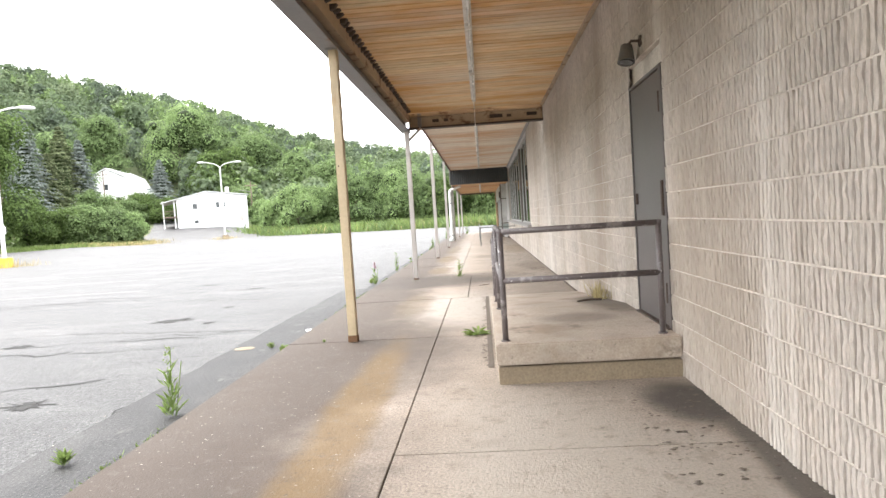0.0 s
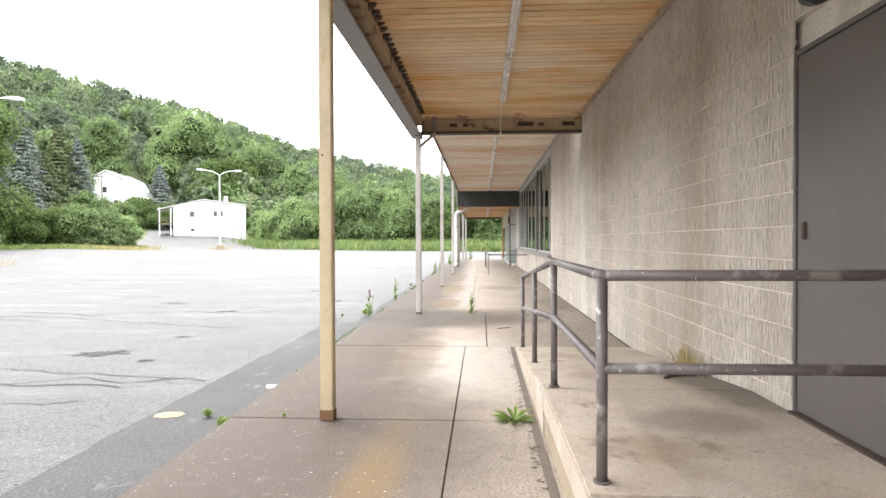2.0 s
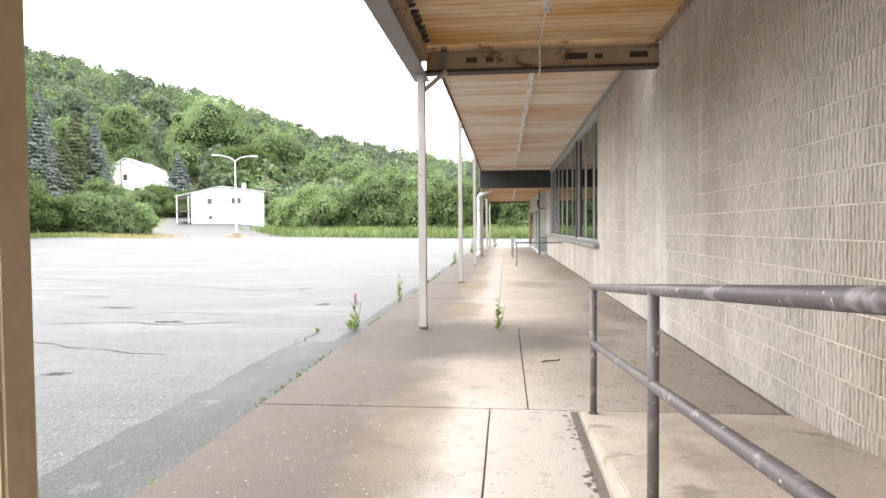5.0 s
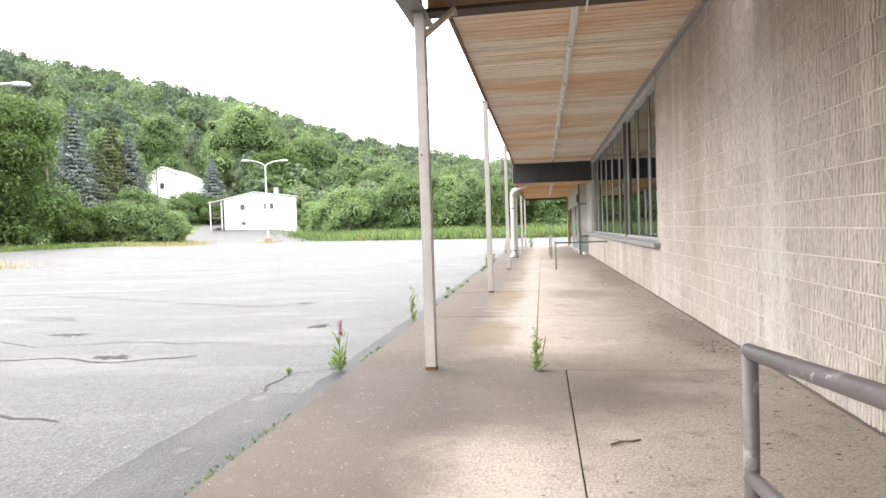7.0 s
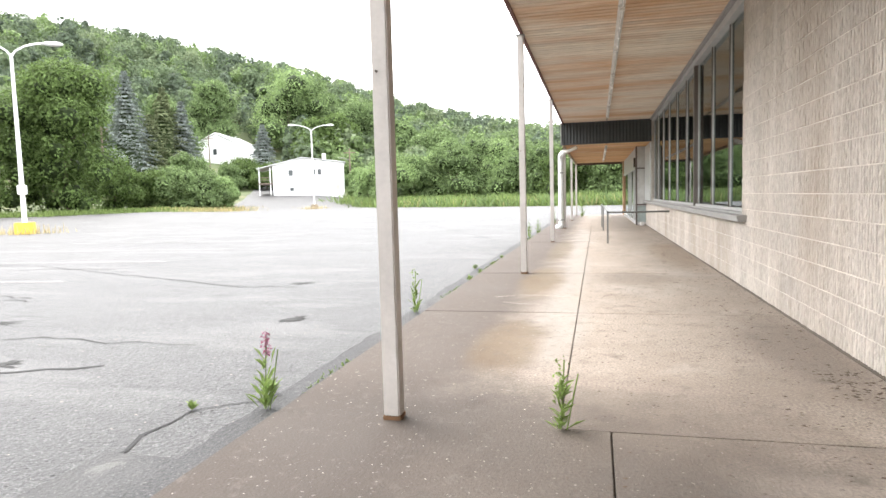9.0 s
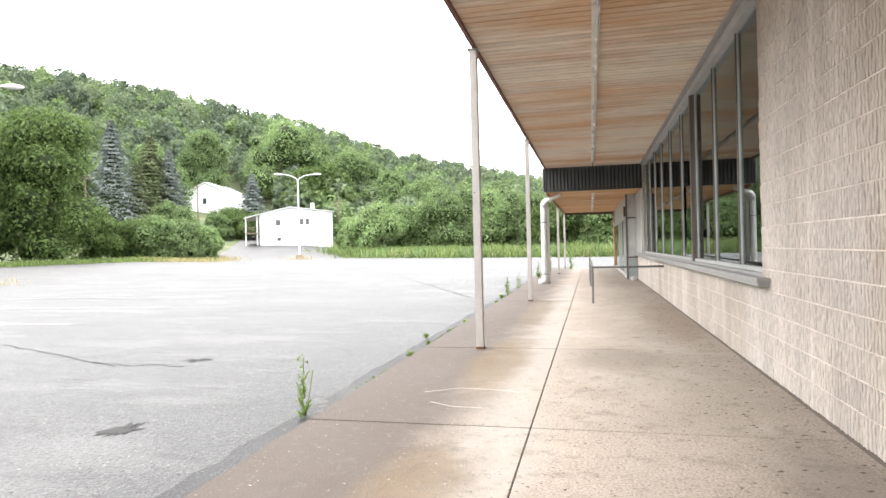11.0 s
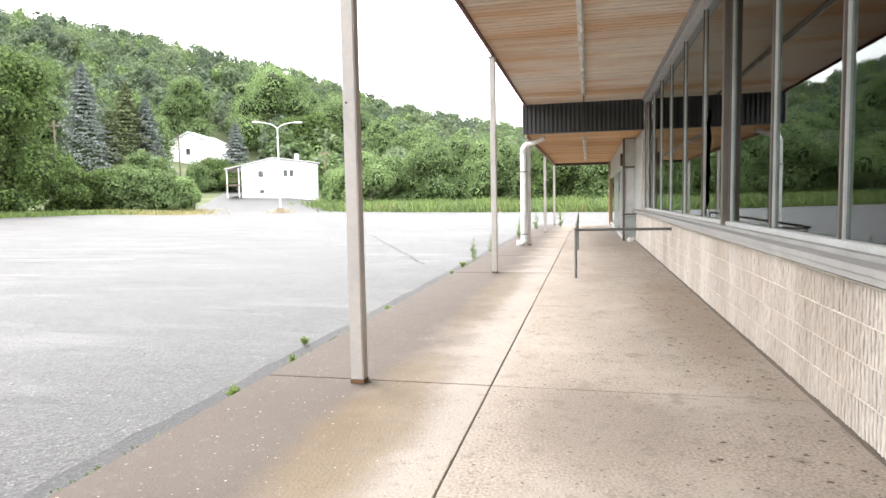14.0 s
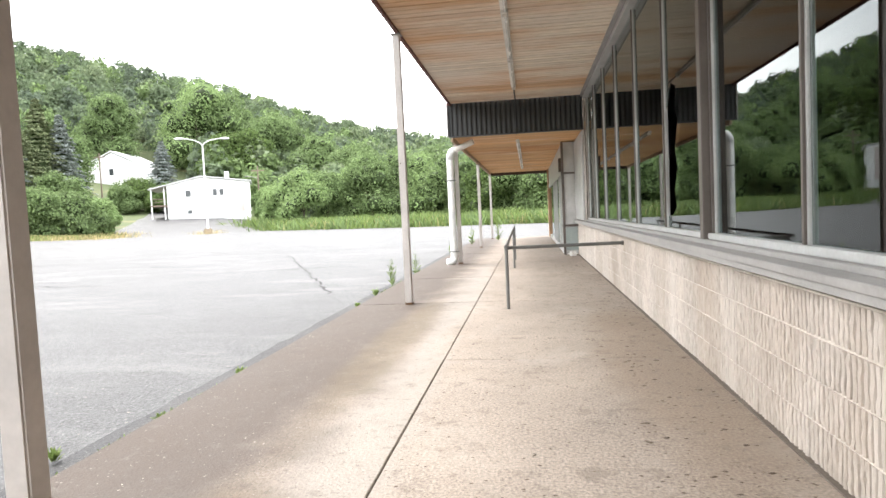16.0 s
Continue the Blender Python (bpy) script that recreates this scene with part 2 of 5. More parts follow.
M_GIRDER = material("grey_girder_paint", (0.25, 0.235, 0.225), rough=0.5, scale=2, fine=30, bump=0.1,
                    stains=(((0.2, 0.1, 0.05), 2.5, (1, 1, 1), 0.6, 0.7, 0.8),))
M_DARKSTEEL = material("dark_rusty_steel", (0.06, 0.04, 0.03), rough=0.7, scale=4, fine=40)
M_REDTRIM = material("dull_red_trim", (0.16, 0.06, 0.05), rough=0.6, scale=2, fine=30)
M_POST_TAN = material("tan_post_paint", (0.50, 0.40, 0.26), rough=0.55, scale=2, fine=25, bump=0.08,
                      stains=(((0.36, 0.18, 0.06), 2.2, (3, 3, 0.7), 0.58, 0.72, 0.7),))
M_POST_GREY = material("grey_post_paint", (0.46, 0.425, 0.40), rough=0.5, scale=2, fine=25, bump=0.08,
                       stains=(((0.30, 0.22, 0.14), 2.0, (3, 3, 0.6), 0.62, 0.76, 0.5),))
M_RUST = material("rusted_post_foot", (0.16, 0.085, 0.042), rough=0.85, scale=8, fine=60, bump=0.5)
M_RAIL = material("worn_brown_grey_rail_paint", (0.13, 0.11, 0.112), rough=0.42, scale=5, fine=40, bump=0.1,
                  stains=(((0.36, 0.34, 0.34), 7, (1, 1, 1), 0.56, 0.64, 0.6), ((0.55, 0.53, 0.52), 22, (1, 1, 1), 0.64, 0.67, 0.8), ((0.05, 0.035, 0.03), 16, (1, 1, 1), 0.64, 0.68, 0.7)))
M_GALV = material("galvanised_rail", (0.17, 0.17, 0.165), rough=0.45, metal=0.3, scale=5, fine=40)
M_DOOR = material("dark_taupe_door_paint", (0.105, 0.092, 0.092), rough=0.45, scale=1.5, fine=30, bump=0.05)
M_DOORFRAME = material("dark_door_frame", (0.075, 0.065, 0.066), rough=0.45, scale=2, fine=30)
M_ALU = material("dull_aluminium", (0.52, 0.52, 0.515), rough=0.42, metal=0.35, scale=3, fine=40, bump=0.05)
M_ALU_DARK = material("bronze_mullion", (0.13, 0.11, 0.10), rough=0.45, metal=0.2, scale=3, fine=40)
M_SILL = material("weathered_grey_sill", (0.31, 0.298, 0.288), rough=0.6, scale=3, fine=40)
M_FASCIA = material("black_corrugated_metal", (0.035, 0.036, 0.036), rough=0.5, scale=2, fine=30)
M_WHITE = material("white_plastic_pipe", (0.74, 0.74, 0.72), rough=0.4, scale=3, fine=20, bump=0.03)
M_FIXTURE = material("aged_white_fixture", (0.70, 0.67, 0.62), rough=0.5, scale=4, fine=30,
                     stains=(((0.28, 0.2, 0.13), 4, (1, 1, 1), 0.58, 0.7, 0.6),))
M_TUBE = material("milky_lamp_tube", (0.74, 0.72, 0.68), rough=0.25, scale=4, fine=30, bump=0)
M_LAMPPOLE = material("white_lamp_pole", (0.72, 0.72, 0.72), rough=0.45, scale=2, fine=20, bump=0.05)
M_YELLOW = material("yellow_painted_base", (0.72, 0.46, 0.06), rough=0.6, scale=3, fine=25)
M_SIDING = material("white_siding", (0.80, 0.80, 0.79), rough=0.6, scale=0.6, fine=10, bump=0.1)
M_ROOFGREY = material("pale_roofing", (0.5, 0.5, 0.5), rough=0.7, scale=0.6, fine=10)
M_WINDARK = material("dark_house_window", (0.05, 0.055, 0.06), rough=0.15, scale=1, fine=10, bump=0)
M_WOOD = material("grey_pole_wood", (0.17, 0.13, 0.10), rough=0.85, scale=3, fine=20)
M_BARK = material("bark", (0.10, 0.08, 0.06), rough=0.9, scale=2, fine=15, bump=0.6, dist=0.03)
M_GRASSGROUND = material("rough_grass_ground", (0.075, 0.095, 0.035), rough=0.95, scale=0.2, fine=6, bump=0.4,
                         stains=(((0.24, 0.2, 0.1), 0.15, (1, 1, 1), 0.55, 0.7, 0.7),))
M_EARTH = material("debris_dirt", (0.12, 0.098, 0.08), rough=0.95, scale=5, fine=50, bump=0.6)
# Room tones chosen dark so the shop reads unlit through the glass.
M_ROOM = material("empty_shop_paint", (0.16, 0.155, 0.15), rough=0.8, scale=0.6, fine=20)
M_ROOMFLOOR = material("dark_shop_floor", (0.10, 0.095, 0.09), rough=0.5, scale=0.6, fine=20)
M_PAPER = material("white_litter", (0.75, 0.74, 0.72), rough=0.7, scale=6, fine=30)
M_TWIG = material("dry_twig", (0.09, 0.065, 0.045), rough=0.9, scale=9, fine=50)
M_STREAK = material("pale_lime_streak", (0.40, 0.36, 0.31), rough=0.85, scale=6, fine=60)
M_BRICK = material("tan_brick_pier", (0.36, 0.22, 0.13), rough=0.85, scale=4, fine=40)
# Hill leaves are paled and greyed: aerial haze is mixed into their colours.
L_HILL = leafy("hazed_hill_leaves", (0.128, 0.168, 0.097), 0.28)
L_HILL_PALE = leafy("pale_hazed_hill_leaves", (0.173, 0.215, 0.124), 0.28)
L_HILL_DULL = leafy("dull_hazed_hill_leaves", (0.098, 0.127, 0.087), 0.28)
L_DARK = leafy("dark_tree_leaves", (0.108, 0.158, 0.05), 0.5)
L_LIGHT = leafy("light_shrub_leaves", (0.225, 0.31, 0.13), 0.35)
L_MID = leafy("green_tree_leaves", (0.158, 0.220, 0.092), 0.4)
L_SPRUCE = leafy("blue_spruce_needles", (0.25, 0.28, 0.265), 0.22, 0.05)
L_CONIFER = leafy("conifer_needles", (0.185, 0.215, 0.115), 0.4, 0.05)
# Filler inside crowns, coloured dark to stand in for their inner shade.
L_CORE = leafy("dark_crown_filler", (0.03, 0.045, 0.016), 0.2, 0)
L_GRASS = leafy("tall_green_weeds", (0.15, 0.205, 0.065), 0.45)
L_DRY = leafy("dry_grass_blades", (0.42, 0.35, 0.18), 0.35)
L_WEED = leafy("weed_leaves", (0.21, 0.29, 0.09), 0.3)
L_PINK = leafy("pink_flower_spike", (0.36, 0.15, 0.22), 0.3)


def glass_mat():
    m = bpy.data.materials.new("shop_window_glass")
    m.use_nodes = True
    n, l = m.node_tree.nodes, m.node_tree.links
    n.clear()
    o, t, g, f, mx = (n.new("ShaderNode" + k) for k in ("OutputMaterial", "BsdfTransparent", "BsdfGlossy", "Fresnel", "MixShader"))
    t.inputs["Color"].default_value = (0.62, 0.65, 0.64, 1)
    g.inputs["Roughness"].default_value, g.inputs["Color"].default_value = 0.01, (0.9, 0.95, 0.95, 1)
    f.inputs["IOR"].default_value = 1.55
    l.new(f.outputs[0], mx.inputs[0])
    l.new(t.outputs[0], mx.inputs[1])
    l.new(g.outputs[0], mx.inputs[2])
    l.new(mx.outputs[0], o.inputs[0])
    return m


M_GLASS = glass_mat()

# ---- mesh helpers ----
def part(name, bm, mat, parent=None, label="", smooth=False):
    me = bpy.data.meshes.new(name)
    if isinstance(bm, tuple):
        me.from_pydata(*bm)
    else:
        bm.to_mesh(me)
        bm.free()
    for m in (mat if isinstance(mat, (list, tuple)) else [mat]):
        me.materials.append(m)
    if smooth == "sides":
        for f in me.polygons:
            f.use_smooth = len(f.vertices) == 4
    elif smooth:
        me.shade_smooth()
    ob = new(name, me)
    if parent:
        ob.parent = parent
    if label:
        ob["label"] = label
    return ob


def empty(name, x=0, y=0, z=0, rz=0):
    e = new(name)
    e.matrix_world = pose(x, y, z, 0, 0, rz)
    return e


def boxes(*specs, bevel=0.0):
    """One bmesh of boxes (x0, x1, y0, y1, z0, z1)."""
    bm = bmesh.new()
    for x0, x1, y0, y1, z0, z1 in specs:
        bmesh.ops.create_cube(bm, size=1, matrix=Matrix.LocRotScale(((x0 + x1) / 2, (y0 + y1) / 2, (z0 + z1) / 2), None, (x1 - x0, y1 - y0, z1 - z0)))
    if bevel:
        bmesh.ops.bevel(bm, geom=bm.edges[:], offset=bevel, segments=2, affect="EDGES", clamp_overlap=True)
    return bm


def tubes(r, *segs, sides=12, r2=None):
    """One bmesh of round bars between pairs of points."""
    bm = bmesh.new()
    for a, b in segs:
        a, b = Vector(a), Vector(b)
        q = (b - a).to_track_quat("Z", "Y").to_matrix().to_4x4()
        bmesh.ops.create_cone(bm, cap_ends=True, segments=sides, radius1=r, radius2=r if r2 is None else r2, depth=(b - a).length,
                              matrix=Matrix.Translation((a + b) / 2) @ q)
    return bm


def pipe(r, points, sides=12):
    """A bent pipe through points, in mitred rings."""
    pts = [Vector(p) for p in points]
    vs, fs = [], []
    for i, p in enumerate(pts):
        d = (pts[min(i + 1, len(pts) - 1)] - pts[max(i - 1, 0)]).normalized()
        q = d.to_track_quat("Z", "Y")
        for k in range(sides):
            a = 2 * math.pi * k / sides
            vs.append(p + q @ Vector((r * math.cos(a), r * math.sin(a), 0)))
    for i in range(len(pts) - 1):
        for k in range(sides):
            k2 = (k + 1) % sides
            fs.append((i * sides + k, i * sides + k2, (i + 1) * sides + k2, (i + 1) * sides + k))
    fs += [tuple(range(sides))[::-1], tuple(range((len(pts) - 1) * sides, len(pts) * sides))]
    return ([tuple(v) for v in vs], [], fs)


def smoothstep(a):
    a = np.clip(a, 0, 1)
    return a * a * (3 - 2 * a)


def lot_z(x, y):
    d = np.hypot(x, y)
    az = np.degrees(np.arctan2(-(x - 0.8), y - 8))
    rise = smoothstep((az - 17) / 8) * 2.3 * smoothstep((np.hypot(x - 0.8, y - 8) - 86) / 26)
    bank = 0.4 * smoothstep((az - 30) / 8) * smoothstep((np.hypot(x - 0.8, y - 8) - 50) / 24)
    return -0.09 + 0.29 * smoothstep((d - 42) / 50) + rise + bank


AZ = np.array([-60, -20, -5, 5.5, 12.2, 21.5, 30.3, 39, 50, 80, 120])
ELEV = np.array([0.03, 0.05, 0.075, 0.098, 0.119, 0.160, 0.196, 0.220, 0.235, 0.22, 0.12])


def ground_z(x, y):
    """Lot level near, then the wooded hill that climbs to its ridge."""
    x, y = np.asarray(x, float), np.asarray(y, float)
    dx, dy = x - 0.8, y - 8
    r, az = np.hypot(dx, dy), np.degrees(np.arctan2(-dx, dy))
    top = np.interp(az, AZ, ELEV) * 330 - 7
    k = np.clip((r - 112) / 218, 0, 1.25)
    z = lot_z(x, y) - 0.07 + np.maximum(top, 0) * (0.25 * k + 0.75 * smoothstep(np.minimum(k, 1)))
    return z


rng = np.random.default_rng(5)


def cards(centres, normals, size, rng, squash=0.6):
    """Leaf clumps: two-triangle folded leaves about the centres, facing roughly along the normals."""
    n = len(centres)
    nn = normals + np.array([0, 0, 0.25]) + rng.normal(0, 0.4, (n, 3))
    nn /= np.linalg.norm(nn, axis=1)[:, None]
    up = rng.normal(0, 1, (n, 3))
    u = np.cross(nn, up)
    u /= np.linalg.norm(u, axis=1)[:, None]
    v = np.cross(nn, u)
    s = (size * rng.uniform(0.6, 1.35, n))[:, None]
    fold = nn * s * 0.22
    p = np.stack([centres - u * s * 0.55, centres - v * s * squash * 0.5 + fold, centres + u * s * 0.55, centres + v * s * squash * 0.5 + fold], 1)
    return p.reshape(-1, 3)


def card_mesh(name, p, mat, parent=None, label=""):
    n = len(p) // 4
    me = bpy.data.meshes.new(name)
    me.vertices.add(len(p))
    me.vertices.foreach_set("co", p.astype(np.float32).ravel())
    tri = (np.arange(n)[:, None] * 4 + np.array([0, 1, 2, 0, 2, 3])).ravel()
    me.loops.add(len(tri))
    me.loops.foreach_set("vertex_index", tri.astype(np.int32))
    me.polygons.add(n * 2)
    me.polygons.foreach_set("loop_start", (np.arange(n * 2) * 3).astype(np.int32))
    me.update(calc_edges=True)
    me.validate()
    me.materials.append(mat)
    ob = new(name, me)
    if parent:
        ob.parent = parent
    if label:
        ob["label"] = label
    return ob


def lobes(h, w, n, rng, low=0.25):
    """Crown lobes for a tree of height h and width w: centres and radii."""
    c, r = [], []
    for _ in range(n):
        t = rng.uniform(0, 1)
        z = h * (low + (0.9 - low) * t)
        spread = w * 0.5 * (0.35 + 0.65 * math.sin(math.pi * min(0.25 + 0.7 * t, 1)))
        a = rng.uniform(0, 2 * math.pi)
        q = spread * math.sqrt(rng.uniform(0.05, 0.85))
        c.append((q * math.cos(a), q * math.sin(a), z))
        r.append(w * rng.uniform(0.09, 0.22))
    c.append((0, 0, h * 0.62)), r.append(w * 0.3)
    c.append((rng.uniform(-0.1, 0.1) * w, 0, h * 0.9)), r.append(w * 0.17)
    return np.array(c), np.array(r)


def on_lobes(c, r, n, rng, flat=0.85):
    k = rng.choice(len(c), n, p=r ** 2 / (r ** 2).sum())
    d = rng.normal(0, 1, (n, 3))
    d[:, 2] = d[:, 2] * 0.9 + 0.25
    d /= np.linalg.norm(d, axis=1)[:, None]
    p = c[k] + d * (r[k] * rng.uniform(0.62, 1.28, n) ** 0.9)[:, None] * np.array([1, 1, flat])
    return p, d


# Lumps that close a crown to view; their dark colour paints its inner shade.
def core(c, r, f=0.5):
    bm = bmesh.new()
    for a, b in zip(c, r):
        bmesh.ops.create_icosphere(bm, subdivisions=2, radius=b * f, matrix=Matrix.Translation(a))
    for v in bm.verts:
        v.co += Vector(noise.noise_vector(v.co * 0.9)) * 0.25
    return bm


def broad_tree(name, x, y, h, w, mat, label, seed, n=4500, leaf=0.42, low=0.2, category="tree", z=None, lobe_n=16, trunk=True):
    g = np.random.default_rng(seed)
    z = float(ground_z(x, y)) if z is None else z
    e = tagged(empty(name, x, y, z), label, category)
    c, r = lobes(h, w, int(lobe_n * 1.7), g, low)
    if trunk:
        segs = [((0, 0, -0.15), (0, 0, h * 0.6))]
        bm = tubes(h * 0.022 + 0.03, *segs, sides=8, r2=h * 0.009)
        for a in c[:6]:
            b2 = tubes(h * 0.009 + 0.01, ((0, 0, h * 0.3), tuple(a)), sides=5, r2=0.02)
            me = bpy.data.meshes.new("limb")
            b2.to_mesh(me)
            b2.free()
            bm.from_mesh(me)
            bpy.data.meshes.remove(me)
        part("trunk", bm, M_BARK, e)
    p, d = on_lobes(c, r, n, g)
    keep = p[:, 2] > 0.02
    crown = card_mesh("crown", cards(p[keep], d[keep], leaf, g), mat, e)
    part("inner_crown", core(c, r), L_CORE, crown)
    return e


def conifer(name, x, y, h, w, mat, label, seed, n=2200):
    g = np.random.default_rng(seed)
    z = float(ground_z(x, y))
    e = tagged(empty(name, x, y, z), label, "tree")
    part("trunk", tubes(h * 0.02, ((0, 0, -0.15), (0, 0, h * 0.97)), sides=8, r2=0.02), M_BARK, e)
    tiers = int(h / 0.6)
    t = np.floor(g.uniform(0, 1, n) ** 1.0 * tiers) / tiers
    a = g.uniform(0, 2 * np.pi, n)
    lop = 1 + 0.28 * np.sin(a * 3 + t * 40 + seed) + 0.15 * np.sin(a * 7 + t * 91)
    rad = (w * 0.58) * (1 - t) ** 0.85 * lop * np.sqrt(g.uniform(0.15, 1, n)) + 0.05
    zz = h * (0.08 + 0.92 * t) - rad * 0.28 + g.normal(0, 0.08, n)
    p = np.stack([rad * np.cos(a), rad * np.sin(a), np.maximum(zz, 0.1)], 1)
    d = np.stack([np.cos(a) * 0.5, np.sin(a) * 0.5, np.full(n, 0.8)], 1)
    crown = card_mesh("crown", cards(p, d, 0.45, g, 0.35), mat, e)
    # Dark cone closes the crown, with inner shade put into its colour.
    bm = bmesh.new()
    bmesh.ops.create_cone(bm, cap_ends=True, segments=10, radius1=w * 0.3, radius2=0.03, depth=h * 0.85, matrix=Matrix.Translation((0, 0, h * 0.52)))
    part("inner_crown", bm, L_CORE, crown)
    return e


# ---- ground, lot, walkway ----
azs, rads = np.radians(np.arange(-180, 181, 3.0)), np.concatenate([[0], np.arange(6, 120, 6), np.arange(120, 345, 8), [360, 400, 480, 700, 1200, 2500]])
gv, gf = [], []
for r in rads:
    xs, ys = 0.8 - r * np.sin(azs), 8 + r * np.cos(azs)
    zs = ground_z(xs, ys) - 0.03
    gv += list(zip(xs.tolist(), ys.tolist(), np.asarray(zs).tolist()))
na = len(azs)
for i in range(len(rads) - 1):
    for k in range(na - 1):
        gf.append((i * na + k, i * na + k + 1, (i + 1) * na + k + 1, (i + 1) * na + k))
gf = [f[::-1] for f in gf]
tagged(part("ground", (gv, [], gf), M_GRASSGROUND, smooth=True), "rough grassy ground rising into a wooded hill", "ground", kind="structure")


def sheet(outline, step, lift, name, mat, label, cat):
    """A level-following sheet over an outline, cut into cells."""
    bm = bmesh.new()
    f = bm.faces.new([bm.verts.new((x, y, 0)) for x, y in outline])
    for ax in (0, 1):
        lo, hi = min(o[ax] for o in outline), max(o[ax] for o in outline)
        k = lo + step
        while k < hi:
            no = (1, 0, 0) if ax == 0 else (0, 1, 0)
            co = (k, 0, 0) if ax == 0 else (0, k, 0)
            bmesh.ops.bisect_plane(bm, geom=bm.verts[:] + bm.edges[:] + bm.faces[:], plane_co=co, plane_no=no)
            k += step
    for v in bm.verts:
        z = lot_z(v.co.x, v.co.y) if lift is not None else 0
        r = math.hypot(v.co.x, v.co.y)
        if r > 100:
            z = max(z, float(ground_z(v.co.x, v.co.y)) + 0.1)
        v.co.z = float(z) + (lift or 0)
    bmesh.ops.recalc_face_normals(bm, faces=bm.faces[:])
    if sum(f.normal.z for f in bm.faces) < 0:
        bmesh.ops.reverse_faces(bm, faces=bm.faces[:])
    return tagged(part(name, bm, mat, smooth=True), label, cat, kind="structure")


KERB = -1.40
sheet([(KERB + 0.02, -30), (KERB + 0.02, 49.5), (60, 49.5), (60, 62), (5, 70), (-10, 76), (-24, 85), (-35, 98), (-58, 138), (-70, 134), (-51, 96),
       (-47, 84), (-47, 74), (-50, 58), (-85, 40), (-85, -30)], 6.0, 0.0, "road", M_ASPHALT, "old cracked pale asphalt parking lot", "parking lot")

def strip_on_lot(name, pts, width, mat, label, cat, lift=0.004, wob=0.3, seed=0):
    """A thin crooked band lying on the lot along a line of points."""
    g = np.random.default_rng(seed)
    vs, fs = [], []
    pts = [Vector(p) for p in pts]
    row = []
    for a, b in zip(pts[:-1], pts[1:]):
        n = max(int((b - a).length / 0.22), 2)
        row += [a.lerp(b, i / n) for i in range(n)]
    row.append(pts[-1])
    for i, p in enumerate(row):
        d = (row[min(i + 1, len(row) - 1)] - row[max(i - 1, 0)]).normalized()
        s = Vector((-d.y, d.x))
        off = g.normal(0, wob * width * 0.6 + (0.02 if width < 0.09 else 0))
        w = width * g.uniform(1 - wob, 1 + wob) / 2
        for q in (p + s * (off + w), p + s * (off - w)):
            vs.append((q.x, q.y, float(lot_z(q.x, q.y)) + lift))
    fs = [(2 * i, 2 * i + 1, 2 * i + 3, 2 * i + 2) for i in range(len(row) - 1)]
    return tagged(part(name, (vs, [], fs), mat), label, cat, kind="structure")


strip_on_lot("road_gutter", [(-1.82, -10), (-1.80, 4), (-1.82, 9), (-1.78, 13.9)], 0.76, M_GUTTER, "dark patched asphalt strip along the kerb", "asphalt patch", 0.006, 0.025, 1)
strip_on_lot("road_gutter", [(-1.56, 13.9), (-1.57, 24), (-1.56, 46)], 0.26, M_GUTTER, "dark damp gutter line along the kerb", "asphalt patch", 0.006, 0.08, 2)
for i, (pts, w) in enumerate([([(-2.2, 3), (-2.15, 8), (-2.1, 14.6), (-1.7, 14.9)], 0.05), ([(-2.3, 9.3), (-5.5, 9.9), (-9, 9.4)], 0.05),
                              ([(-3.3, 13), (-8, 14.5), (-16, 14)], 0.06), ([(-5, 20), (-12, 23), (-26, 24)], 0.07), ([(-2.5, 30), (-8, 42), (-20, 52)], 0.10), ([(-7, 6), (-14, 7.5), (-24, 7)], 0.07),
                              ([(-3, 6.8), (-4.6, 6.4), (-6.8, 6.9)], 0.08), ([(-12, 30), (-22, 31), (-34, 30)], 0.10), ([(-10, 46), (-20, 47), (-36, 50)], 0.16),
                              ([(-14, 12), (-22, 20), (-30, 24)], 0.08)]):
    strip_on_lot("road_crack", pts, w * 0.42, M_CRACK, "long crooked crack in the asphalt", "crack", 0.005, 0.6, 20 + i)
crk = random.Random(91)
for i in range(34):
    y = crk.uniform(5, 46)
    x = -2.3 - crk.uniform(0, 1) ** 1.4 * (4 + y * 0.6)
    pts, L = [(x, y)], crk.uniform(0.8, 3.2) * (0.5 + y / 22)
    for k in range(crk.randint(3, 6)):
        x, y = x - L / 4, y + crk.uniform(-0.16, 0.12) * L
        pts.append((x, y))
    strip_on_lot("road_crack", pts, crk.uniform(0.012, 0.03) * (0.7 + y / 25), M_CRACK, "short ragged crack in the asphalt", "crack", 0.005, 0.7, 400 + i)
for i, (x, y, L) in enumerate([(-9, 20.5, 7), (-9.5, 24, 7), (-10, 27.5, 8), (-10.5, 31, 8), (-11, 34.5, 8), (-8, 16.5, 7)]):
    strip_on_lot("road_marking", [(x, y), (x - L, y - 0.5)], 0.11, M_PAINT, "faded white parking line on asphalt", "road marking", 0.008, 0.1, 60 + i)


def blotch(name, x, y, z, rx, ry, mat, label, cat, seed, thick=0.006, kind="structure", low=0.55):
    g = np.random.default_rng(seed)
    n = 34
    vs = [(x, y, z + thick)]
    for k in range(n):
        a = 2 * math.pi * k / n
        f = g.uniform(low, 1.1)
        vs.append((x + rx * f * math.cos(a), y + ry * f * math.sin(a), z + 0.001))
    fs = [(0, 1 + k, 1 + (k + 1) % n) for k in range(n)]
    return tagged(part(name, (vs, [], fs), mat), label, cat, kind=kind)


